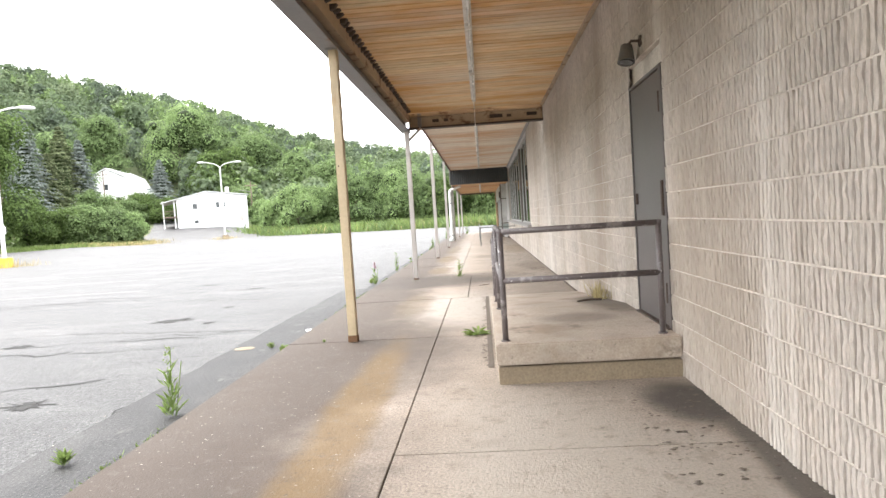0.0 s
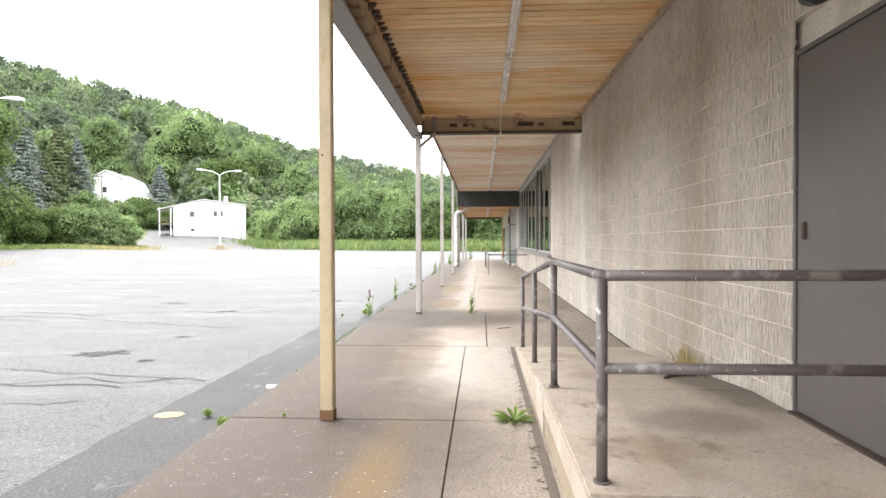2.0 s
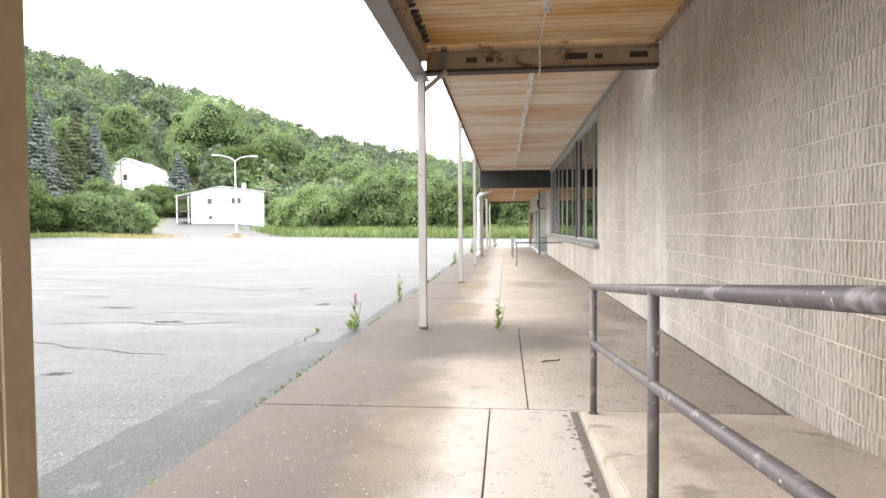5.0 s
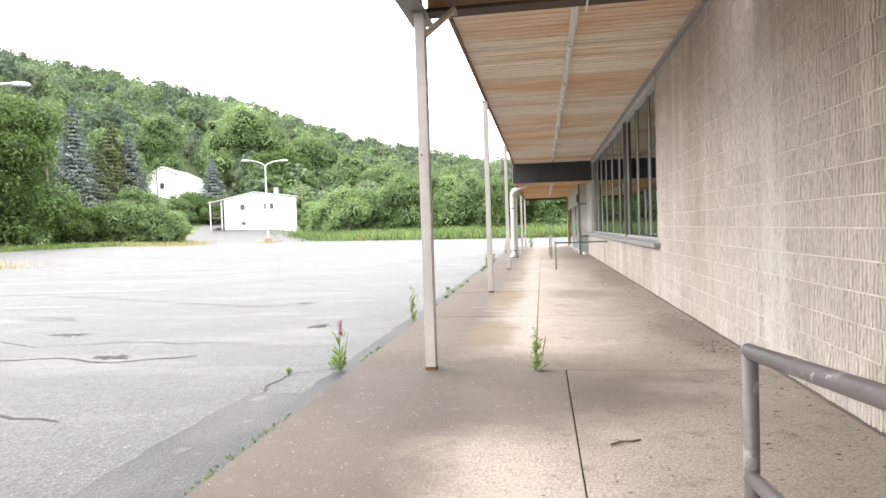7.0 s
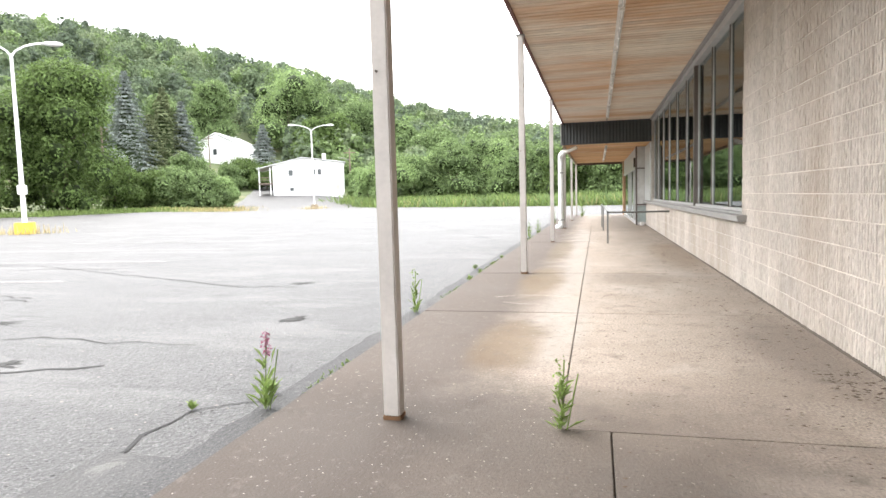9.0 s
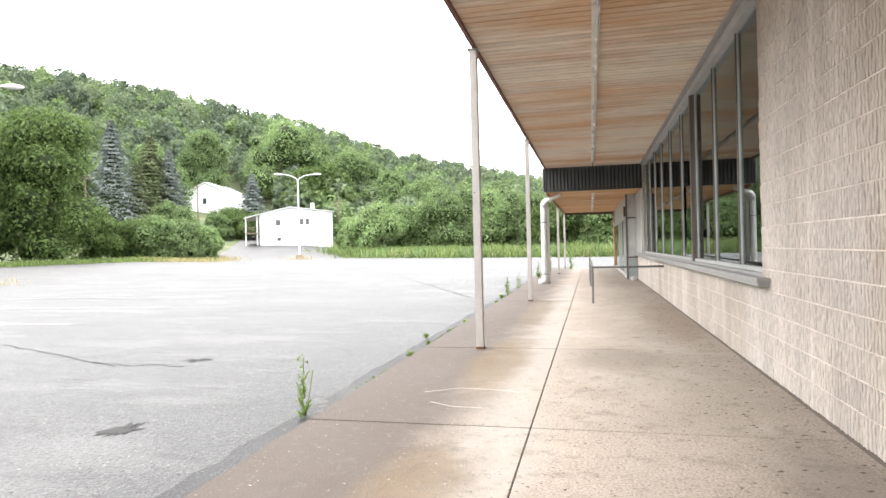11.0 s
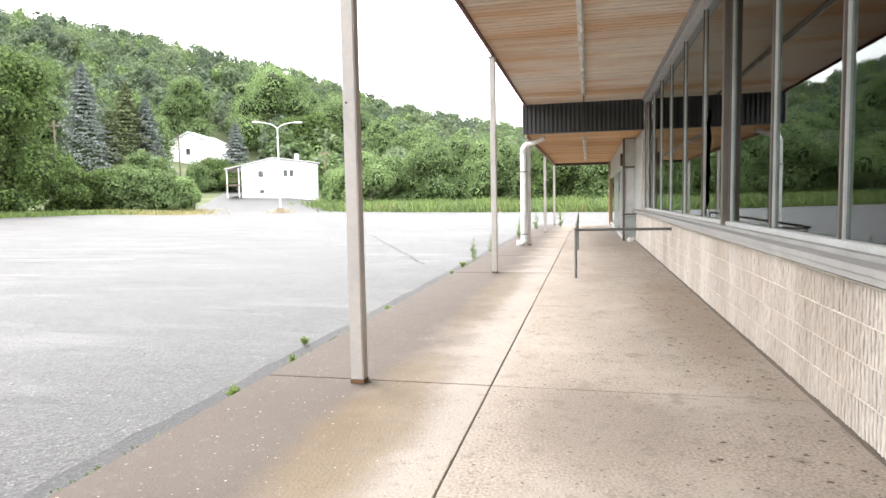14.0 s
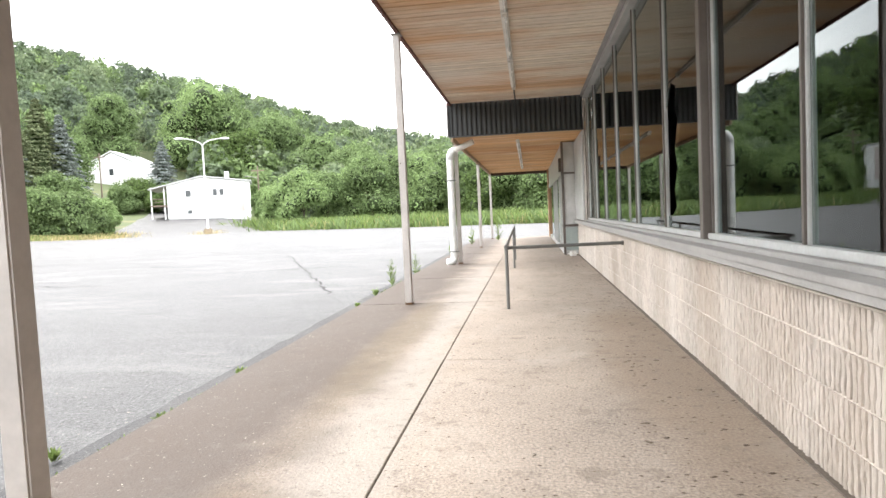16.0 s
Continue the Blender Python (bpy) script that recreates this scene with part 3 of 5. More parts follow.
for i, (x, y, rx, ry) in enumerate([(-4.25, 10.75, 0.42, 0.3), (-3.5, 10.3, 0.14, 0.12), (-4.6, 15.4, 0.3, 0.18), (-3.9, 12.1, 0.2, 0.13), (-5.6, 9.0, 0.3, 0.2),
                                    (-2.9, 17.6, 0.2, 0.3), (-6.5, 17.0, 0.5, 0.25), (-4.2, 20.5, 0.3, 0.2), (-3.2, 6.0, 0.35, 0.2)]):
    blotch("road_pothole", x, y, float(lot_z(x, y)) + 0.004, rx * 0.9, ry * 0.9, M_WORN, "shallow broken dark patch in the asphalt", "pothole", 100 + i, low=0.12)

# the walkway: base bed under the slabs, with kerb face
YS = [-6, -2.4, 0.93, 4.28, 7.72, 10.95, 14.43, 17.8, 21.2, 24.5, 27.9, 31.2, 34.5, 38.0, 41.4, 44.8, 48.6]
walkway = tagged(part("pavement", boxes((KERB + 0.03, 2.34, -6, 48.6, -0.4, -0.018)), M_JOINT), "raised concrete walkway along the shop front", "walkway", kind="structure")


def slab(x0, x1, y0, y1, mat, z=0.0, t=0.16):
    return boxes((x0, x1, y0, y1, z - t, z), bevel=0.004)


for i in range(len(YS) - 1):
    y0, y1 = YS[i] + 0.003, YS[i + 1] - 0.003
    wob = 0.004 * ((i * 7) % 3 - 1)
    xs = 0.55 if abs(YS[i] - 10.95) < 0.1 else 0.28
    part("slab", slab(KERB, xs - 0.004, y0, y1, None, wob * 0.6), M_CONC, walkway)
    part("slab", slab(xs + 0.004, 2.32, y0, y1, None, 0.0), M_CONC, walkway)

# stains, dirt seams and pale streaks on the walkway
part("dirt_seam", boxes((0.835, 0.885, 6.2, 10.9, -0.01, 0.005)), M_EARTH, walkway)
part("dirt_seam", boxes((2.275, 2.31, 10.9, 36.0, -0.01, 0.008)), M_EARTH, walkway)
for i, pts in enumerate([[(-0.75, 18.75), (-0.45, 18.95), (0.0, 18.9), (0.12, 18.8)], [(-0.6, 18.42), (-0.4, 18.3), (-0.15, 18.28)]]):
    vs, fs = [], []
    for x, y in pts:
        vs += [(x, y - 0.007, 0.004), (x, y + 0.007, 0.004)]
    fs = [(2 * k, 2 * k + 2, 2 * k + 3, 2 * k + 1) for k in range(len(pts) - 1)]
    part("lime_streak", (vs, [], fs), M_STREAK, walkway, "pale scratch on the concrete")

# ---- landing and ramp by the steel door ----
ramp = tagged(empty("door_ramp", 1.6, 8.2, 0), "concrete landing with a ramp down to the walkway", "ramp")
ramp.matrix_world = Matrix.Identity(4)
LX, RX, Y0, YL, YE = 0.905, 2.305, 5.62, 7.45, 10.93
part("plinth", boxes((LX + 0.012, RX, Y0 + 0.02, YL, -0.01, 0.135), bevel=0.006), M_PLINTH, ramp, "mossy stained lower course")
vs = [(LX, Y0, 0.15), (RX, Y0, 0.15), (RX, YL, 0.15), (LX, YL, 0.15), (LX, Y0, 0.315), (RX, Y0, 0.315), (RX, YL, 0.308), (LX, YL, 0.308)]
fs = [(3, 2, 1, 0), (4, 5, 6, 7), (0, 1, 5, 4), (1, 2, 6, 5), (2, 3, 7, 6), (3, 0, 4, 7)]
bm = bmesh.new()
bv = [bm.verts.new(v) for v in vs]
for f in fs:
    bm.faces.new([bv[k] for k in f])
bmesh.ops.bevel(bm, geom=bm.edges[:], offset=0.012, segments=2, affect="EDGES")
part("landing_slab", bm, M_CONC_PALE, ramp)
bm = bmesh.new()
bv = [bm.verts.new(v) for v in [(LX, YL + 0.004, -0.02), (RX, YL + 0.004, -0.02), (RX, YE, -0.02), (LX, YE, -0.02), (LX, YL + 0.004, 0.306), (RX, YL + 0.004, 0.306), (RX, YE, 0.006), (LX, YE, 0.006)]]
for f in fs:
    bm.faces.new([bv[k] for k in f])
bmesh.ops.bevel(bm, geom=bm.edges[:], offset=0.01, segments=2, affect="EDGES")
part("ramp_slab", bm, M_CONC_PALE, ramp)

rail = tagged(empty("handrail"), "brown-grey painted steel pipe handrail round the door landing", "handrail")


def ramp_z(y):
    return 0.312 if y < YL else 0.312 * (YE - y) / (YE - YL)


PX, R = 0.985, 0.0235
for x, y in ((PX, 5.76), (2.2, 5.76), (PX, 7.5), (PX, 9.1), (PX, 10.84)):
    b = ramp_z(y)
    p = part("post", tubes(R, ((x, y, b - 0.01), (x, y, b + 0.863)), sides=18), M_RAIL, rail, smooth="sides")
    part("foot_collar", tubes(R * 1.55, ((x, y, b), (x, y, b + 0.012)), sides=14), M_RAIL, p)
for h in (0.863, 0.478):
    part("rail_bar", tubes(R, ((PX, 5.76, 0.312 + h), (2.22, 5.76, 0.312 + h)), sides=18), M_RAIL, rail, smooth="sides")
    part("rail_bar", tubes(R, ((PX, 5.76, 0.312 + h), (PX, 7.5, 0.312 + h)), sides=18), M_RAIL, rail, "worn bare-metal topped bar", "sides")
    part("rail_bar", tubes(R, ((PX, 7.5, 0.312 + h), (PX, 10.86, 0.012 + h)), sides=18), M_RAIL, rail, "worn bare-metal topped bar", "sides")
for x, y, z in ((PX, 5.76, 1.175), (PX, 7.5, 1.175), (PX, 10.85, 0.875), (2.2, 5.76, 1.175)):
    bm = bmesh.new()
    bmesh.ops.create_uvsphere(bm, u_segments=12, v_segments=8, radius=R * 1.12, matrix=Matrix.Translation((x, y, z)))
    part("elbow", bm, M_RAIL, rail, smooth=True)

# second rail in front of the entrance
rail2 = tagged(empty("entrance_rail"), "thin galvanised pipe rail guarding the shop entrance", "handrail")
for x, y in ((0.74, 27.2), (0.69, 32.8), (0.66, 35.2)):
    part("post", tubes(0.022, ((x, y, -0.005), (x, y, 0.80)), sides=10), M_GALV, rail2)
part("rail_bar", tubes(0.022, ((0.74, 27.05, 0.79), (0.66, 35.3, 0.83)), sides=10), M_GALV, rail2)
part("rail_bar", tubes(0.022, ((0.72, 27.2, 0.77), (2.20, 27.57, 0.757)), sides=10), M_GALV, rail2)
part("wall_flange", tubes(0.03, ((2.20, 27.58, 0.755), (2.22, 27.585, 0.755)), sides=10), M_GALV, rail2)

# ---- the block wall, with window opening and door ----
WX = 2.30
DY0, DY1, DZ0, DZ1 = 5.87, 6.90, 0.318, 2.405
WY0, WY1, WZ0, WZ1 = 19.9, 33.66, 0.90, 3.70
wall = tagged(part("wall_east", boxes((WX + 0.055, 2.62, -6, DY0, -0.2, 4.3), (WX + 0.055, 2.62, DY0, DY1, DZ1, 4.3), (WX + 0.055, 2.62, DY0, DY1, -0.2, DZ0 - 0.01), (WX + 0.055, 2.62, DY1, WY0, -0.2, 4.3),
                                       (WX + 0.055, 2.62, WY0, WY1, -0.2, WZ0 - 0.06), (WX + 0.055, 2.62, WY0, WY1, WZ1 + 0.06, 4.3), (WX + 0.055, 2.62, WY1, 36.2, -0.2, 4.3)), M_MORTAR),
              "ribbed beige concrete block shop wall with pale mortar joints", "wall", kind="structure")


def block_shape(seed, length=0.397, h=0.191):
    """A split-fluted block face: eight rounded, crooked upright ribs with narrow broken grooves."""
    g = np.random.default_rng(seed)
    n, rows = 9, 5
    cols = []
    for k in range(n):
        for f, d in ((0.04, 1.0), (0.22, 1.0), (0.33, 0.18), (0.62, 0.0), (0.92, 0.16)):
            cols.append(((k + f) / n, d))
    cols.append((1.0, 1.0))
    deep = g.uniform(0.026, 0.042, n + 1)
    deep[g.uniform(size=n + 1) < 0.15] *= 0.45
    vs, fs = [], []
    for i in range(rows + 1):
        sway = g.normal(0, 0.0014, n + 1)
        chip = g.uniform(-0.004, 0.004, n + 1)
        for c, (a, d) in enumerate(cols):
            k = min(c // 5, n)
            end = c in (0, len(cols) - 1)
            fill = g.uniform(0.55, 1.1)
            vs.append((d * deep[k] * fill + (1 - d) * chip[k], length * a + (0 if end else sway[k] + g.normal(0, 0.0012)), h * i / rows))
    m = len(cols)
    for i in range(rows):
        for c in range(m - 1):
            b = i * m + c
            fs.append((b, b + m, b + m + 1, b + 1))
    b = len(vs)
    vs += [(0.06, 0, 0), (0.06, length, 0), (0.06, length, h), (0.06, 0, h)]
    fs.append(tuple([b, b + 1] + list(range(m - 1, -1, -1))))
    fs.append(tuple([b + 2, b + 3] + list(range(rows * m, rows * m + m))))
    return vs, fs


shapes = [block_shape(300 + k) for k in range(8)]
block_meshes = []
for k, (vs, fs) in enumerate(shapes):
    me = bpy.data.meshes.new("block")
    me.from_pydata(vs, [], fs)
    me.materials.append(M_BLOCK)
    block_meshes.append(me)
jv, jf = [], []
block_spots = []
brng = random.Random(11)
for row in range(19):
    z = row * 0.2 + 0.004
    y = -6.0 - (0.2 if row % 2 else 0)
    while y < 36.0:
        y1 = y + 0.398
        lo, hi = z, z + 0.19
        in_door = y1 > DY0 - 0.02 and y < DY1 + 0.02 and hi > DZ0 and lo < DZ1 + 0.02
        in_win = y1 > WY0 and y < WY1 and hi > WZ0 - 0.06 and lo < WZ1 + 0.05
        if not in_win and not in_door and z < 3.75:
            block_spots.append((y, z, 1.0))
        elif in_door:
            if y < DY0 - 0.025:
                block_spots.append((y, z, (DY0 - 0.02 - y) / 0.397))
            if y1 > DY1 + 0.025:
                block_spots.append((DY1 + 0.02, z, (y1 - DY1 - 0.02) / 0.397))
        elif in_win:
            if y < WY0 - 0.05:
                block_spots.append((y, z, (WY0 - y) / 0.397))
            if y1 > WY1 + 0.05:
                block_spots.append((WY1, z, (y1 - WY1) / 0.397))
        y += 0.4

mortar = []
for row in range(1, 19):
    z = row * 0.2
    for a, c in ((-6, DY0 - 0.0), (DY1, WY0), (WY0, WY1), (WY1, 36.1)):
        if a == WY0 and WZ0 - 0.08 < z < WZ1 + 0.06:
            continue
        mortar.append((WX + 0.009, WX + 0.06, a, c, z - 0.0055, z + 0.0045))
    if z > DZ1 + 0.03:
        mortar.append((WX + 0.009, WX + 0.06, DY0, DY1, z - 0.0055, z + 0.0045))
ms = part("mortar_joint", boxes(*mortar), M_MORTAR, wall)
ms["kind"] = "stuff"

# ---- the steel door ----
door = tagged(empty("door_1"), "closed dark taupe steel door in a dark frame", "door", kind="structure")
part("door_frame", boxes((WX - 0.006, 2.5, DY0 - 0.022, DY0 + 0.045, DZ0, DZ1), (WX - 0.004, 2.5, DY1 - 0.03, DY1, DZ0, DZ1), (WX - 0.004, 2.5, DY0 + 0.045, DY1 - 0.03, DZ1 - 0.03, DZ1), bevel=0.003), M_DOOR, door)
leaf = part("door_leaf", boxes((WX + 0.006, WX + 0.05, DY0 + 0.049, DY1 - 0.034, DZ0 + 0.012, DZ1 - 0.034), bevel=0.003), M_DOOR, door)
for z in (0.6, 1.36, 2.12):
    part("hinge", tubes(0.014, ((WX + 0.0, DY0 + 0.06, z - 0.08), (WX + 0.0, DY0 + 0.06, z + 0.08)), sides=10), M_DARKSTEEL, leaf)
part("latch_guard", boxes((WX - 0.02, WX + 0.032, DY0 + 0.03, DY0 + 0.075, 1.22, 1.5), bevel=0.004), M_DARKSTEEL, leaf)
part("door_handle", boxes((WX - 0.01, WX + 0.032, DY1 - 0.14, DY1 - 0.10, 1.32, 1.42), bevel=0.006), M_DARKSTEEL, leaf)
part("threshold", boxes((WX - 0.03, 2.5, DY0, DY1, DZ0 - 0.012, DZ0 + 0.006)), M_DARKSTEEL, door)

spot = tagged(empty("wall_spotlight", 0, 0, 0), "dark grey bullet spotlight on a wall bracket", "spotlight")
part("backplate", tubes(0.05, ((WX - 0.004, 6.42, 2.72), (WX + 0.03, 6.42, 2.72)), sides=16), M_DARKSTEEL, spot)
part("bracket", pipe(0.012, [(WX, 6.42, 2.72), (WX - 0.07, 6.44, 2.73), (WX - 0.10, 6.46, 2.69)]), M_DARKSTEEL, spot)
head_bm = tubes(0.075, ((WX - 0.12, 6.44, 2.55), (WX - 0.10, 6.48, 2.70)), sides=20, r2=0.05)
part("lamp_head", head_bm, material("grey_spot_housing", (0.12, 0.115, 0.11), rough=0.45, scale=5, fine=40), spot)
part("lens", tubes(0.06, ((WX - 0.1215, 6.4395, 2.546), (WX - 0.121, 6.44, 2.549)), sides=20), M_WINDARK, spot)

# ---- shop windows ----
win = tagged(empty("window_1"), "long row of tall aluminium framed shop windows, one pane broken", "window", kind="structure")
MULL = [19.98, 21.15, 22.6, 24.22, 25.76, 27.45, 29.15, 30.7, 32.2, 33.6]
GX = 2.40
part("window_sill", boxes((2.185, 2.44, 19.62, 35.9, 0.885, 0.925), (2.20, 2.3, 19.64, 35.9, 0.845, 0.885), (2.30, 2.46, WY0, WY1, 0.925, 0.955), bevel=0.004), M_SILL, win)
part("window_head", boxes((2.30, 2.48, WY0, WY1, WZ1 - 0.07, WZ1 + 0.07), bevel=0.004), M_ALU, win)
part("bottom_frame", boxes((2.345, 2.45, WY0, WY1, 0.957, 1.0), bevel=0.005), M_ALU, win)
for k, y in enumerate(MULL):
    wide = k == 3
    if wide:
        part("main_mullion", boxes((2.315, 2.46, y - 0.05, y + 0.05, 0.93, WZ1 + 0.05), bevel=0.005), M_ALU_DARK, win, "dark bronze square post")
    f = part("mullion", boxes((2.385, 2.418, y - (0.105 if wide else 0.024), y + (-0.062 if wide else 0.024), 1.0, WZ1 - 0.07), bevel=0.004), M_ALU, win)
    part("glazing_bead", boxes((2.368, 2.384, y - (0.09 if wide else 0.012), y + (-0.065 if wide else 0.012), 1.0, WZ1 - 0.07)), M_ALU_DARK, win)
for k in range(len(MULL) - 1):
    y0, y1 = MULL[k] + 0.03, MULL[k + 1] - 0.03
    if k == 3:
        # the broken pane: a tall jagged gap beside its far edge
        edge = [(y1 - 0.40, 2.30), (y1 - 0.34, 2.12), (y1 - 0.45, 1.98), (y1 - 0.33, 1.72), (y1 - 0.42, 1.55), (y1 - 0.28, 1.34), (y1 - 0.36, 1.2), (y1 - 0.2, 1.12)]
        poly = [(y0, 0.99), (y1, 0.99), (y1, 1.11)] + edge[::-1] + [(y1 - 0.2, 2.36), (y1 - 0.08, 2.2), (y1, 2.15), (y1, WZ1 - 0.06), (y0, WZ1 - 0.06)]
        bm = bmesh.new()
        bm.faces.new([bm.verts.new((GX, a, b)) for a, b in poly])
        ret = bmesh.ops.extrude_face_region(bm, geom=bm.faces[:])
        for v in [g for g in ret["geom"] if isinstance(g, bmesh.types.BMVert)]:
            v.co.x += 0.006
        bmesh.ops.recalc_face_normals(bm, faces=bm.faces[:])
        p = part("pane", bm, M_GLASS, win, "pane with a jagged broken gap")
    else:
        p = part("pane", boxes((GX, GX + 0.006, y0, y1, 0.99, WZ1 - 0.06)), M_GLASS, win)
    p.visible_shadow = False

side = tagged(empty("entrance_side_panel"), "grey aluminium panelling beside the shop entrance", "panel")
for k in range(3):
    part("panel", boxes((2.255, 2.292, 33.72 + k * 0.82, 34.52 + k * 0.82, 0.94, 2.93), bevel=0.004), M_ALU, side)

# empty shop behind the glass: closed box in dark colours so the interior reads unlit
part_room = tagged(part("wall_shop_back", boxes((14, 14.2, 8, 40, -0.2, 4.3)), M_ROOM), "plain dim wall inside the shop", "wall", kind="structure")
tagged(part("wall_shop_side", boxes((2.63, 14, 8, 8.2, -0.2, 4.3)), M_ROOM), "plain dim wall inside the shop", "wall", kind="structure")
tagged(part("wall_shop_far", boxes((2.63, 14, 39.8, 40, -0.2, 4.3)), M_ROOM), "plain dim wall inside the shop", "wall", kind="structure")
tagged(part("shop_floor", boxes((2.63, 14, 8.2, 39.8, -0.2, 0.02)), M_ROOMFLOOR), "dark-coloured shop floor", "floor", kind="structure")
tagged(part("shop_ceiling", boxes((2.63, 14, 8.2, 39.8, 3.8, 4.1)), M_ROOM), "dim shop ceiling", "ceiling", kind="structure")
tagged(part("wall_south", boxes((2.63, 14, -6, -5.7, -0.2, 4.3)), M_MORTAR), "end wall of the shop building", "wall", kind="structure")
tagged(part("roof", boxes((2.63, 14.3, -6, 50, 4.31, 4.6)), M_ROOFGREY), "flat roof of the shop building", "roof", kind="structure")

# Added wall: stops daylight through the bay glass from brightening the shop.
tagged(part("wall_behind_bay", boxes((2.36, 2.62, 36.21, 47.5, -0.2, 4.3)), M_ROOM), "added wall blocking daylight behind the entrance bay", "wall", kind="structure")

# ---- canopies ----
def deck(name, x0, x1, y0, y1, z, label, mat=M_SOFFIT):
    """Ribbed deck soffit: boards across the walk with grooves between."""
    vs, fs = [], []
    y, g = y0, random.Random(int(y0 * 10) + 7)
    while y < y1 - 0.02:
        w = min(0.152, y1 - y)
        dz = g.uniform(-0.003, 0.003)
        b = len(vs)
        for yy, zz in ((y, z + 0.03), (y + 0.012, z + dz), (y + w - 0.018, z + dz), (y + w - 0.006, z + 0.03)):
            vs += [(x0, yy, zz), (x1, yy, zz)]
        fs += [(b, b + 1, b + 3, b + 2), (b + 2, b + 3, b + 5, b + 4), (b + 4, b + 5, b + 7, b + 6)]
        y += w
    b = len(vs)
    vs += [(x0, y0, z + 0.03), (x1, y0, z + 0.03), (x1, y1, z + 0.03), (x0, y1, z + 0.03), (x0, y0, z + 0.16), (x1, y0, z + 0.16), (x1, y1, z + 0.16), (x0, y1, z + 0.16)]
    fs += [(b, b + 1, b + 2, b + 3), (b + 4, b + 5, b + 6, b + 7), (b, b + 1, b + 5, b + 4), (b + 1, b + 2, b + 6, b + 5), (b + 2, b + 3, b + 7, b + 6), (b + 3, b, b + 4, b + 7)]
    return tagged(part(name, (vs, [], fs), mat), label, "canopy ceiling", kind="structure")


S1, S2, S3 = 3.62, 3.79, 2.98


def fall(y):
    """The middle canopy drops slightly along the walk."""
    return -0.0065 * (y - 21)


def sloped(ob):
    for v in ob.data.vertices:
        v.co.z += fall(v.co.y)
    return ob


deck("ceiling_near", -0.66, 2.31, -6, 14.62, S1, "rust-stained ribbed tan canopy ceiling")
sloped(deck("ceiling_middle", -0.62, 2.31, 14.9, 33.6, S2, "faded pale ribbed canopy ceiling, higher than its neighbour", M_SOFFIT_PALE))
deck("ceiling_far", -0.62, 2.6, 33.7, 48.3, S3, "orange rust-stained low canopy ceiling", M_SOFFIT_RUST)

girder = tagged(empty("canopy_girder"), "grey painted steel edge girder with rusty deck ends", "girder")
part("flange", boxes((-0.80, -0.60, -6, 14.85, 3.22, 3.245), bevel=0.003), M_GIRDER, girder)
part("web", boxes((-0.715, -0.70, -6, 14.85, 3.245, 3.78)), M_GIRDER, girder)
part("fascia_board", boxes((-0.84, -0.80, -6, 14.85, 3.30, 3.86), bevel=0.003), M_GIRDER, girder)
part("ledger", boxes((-0.70, -0.60, -6, 14.6, 3.42, 3.60), bevel=0.004), M_BEAMPAINT, girder, "cream painted inner board")
tv, tf = [], []
tr = random.Random(4)
y = -5.9
while y < 14.4:
    b = len(tv)
    w, h = tr.uniform(0.05, 0.1), tr.uniform(0.03, 0.07)
    tv += [(-0.60, y, S1), (-0.60, y + w, S1), (-0.52, y + w, S1), (-0.52, y, S1), (-0.60, y, S1 - h), (-0.60, y + w, S1 - h), (-0.55, y + w * 0.8, S1 - h * 0.8), (-0.55, y + w * 0.2, S1 - h * 0.8)]
    tf += [(b + k[0], b + k[1], b + k[2], b + k[3]) for k in ((4, 5, 6, 7), (0, 1, 5, 4), (1, 2, 6, 5), (2, 3, 7, 6), (3, 0, 4, 7))]
    y += tr.uniform(0.14, 0.22)
part("rusted_deck_edge", (tv, [], tf), M_DARKSTEEL, girder, "jagged dark rusty deck ends")["kind"] = "stuff"

beam = tagged(empty("canopy_beam"), "cream crossbeam with peeling paint and rust holes", "beam")
part("web", boxes((-0.62, WX - 0.005, 14.66, 14.70, 3.31, 3.66)), M_BEAMPAINT, beam)
part("flange", boxes((-0.70, WX - 0.003, 14.60, 14.80, 3.275, 3.31), bevel=0.003), M_DARKSTEEL, beam, "dark rusty lower flange")
part("flange", boxes((-0.62, WX - 0.003, 14.60, 14.66, 3.53, 3.555)), M_BEAMPAINT, beam)
for x, w in ((1.15, 0.28), (1.52, 0.1), (1.95, 0.22), (0.15, 0.1), (-0.1, 0.14)):
    part("rust_hole", boxes((x, x + w, 14.654, 14.66, 3.40, 3.45 + w * 0.1)), M_DARKSTEEL, beam, "dark rusted-through hole")
part("bracket", boxes((-0.42, -0.34, 14.60, 14.66, 3.24, 3.60)), M_GIRDER, beam)
part("brace", tubes(0.03, ((-0.62, 14.45, 3.02), (-0.36, 14.60, 3.28)), sides=8), M_POST_GREY, beam)

tagged(sloped(part("trim_edge", boxes((-0.665, -0.622, 14.9, 33.6, S2 - 0.045, S2 + 0.2), bevel=0.003), M_REDTRIM)), "dull red metal edge of the canopy", "trim", kind="structure")
tagged(part("trim_wall_near", boxes((2.245, 2.30, -6, 14.6, S1 - 0.05, S1 - 0.004), bevel=0.004), M_BEAMPAINT), "cream strip where canopy meets wall", "trim", kind="structure")
tagged(sloped(part("trim_wall_middle", boxes((2.24, 2.298, 14.9, 33.5, S2 - 0.06, S2 - 0.004), bevel=0.004), M_SILL)), "grey strip where canopy meets wall", "trim", kind="structure")
tagged(part("trim_far_edge", boxes((-0.68, -0.625, 33.8, 48.3, S3 - 0.10, S3 + 0.3), bevel=0.003), M_BEAMPAINT), "cream edge board of the low canopy", "trim", kind="structure")
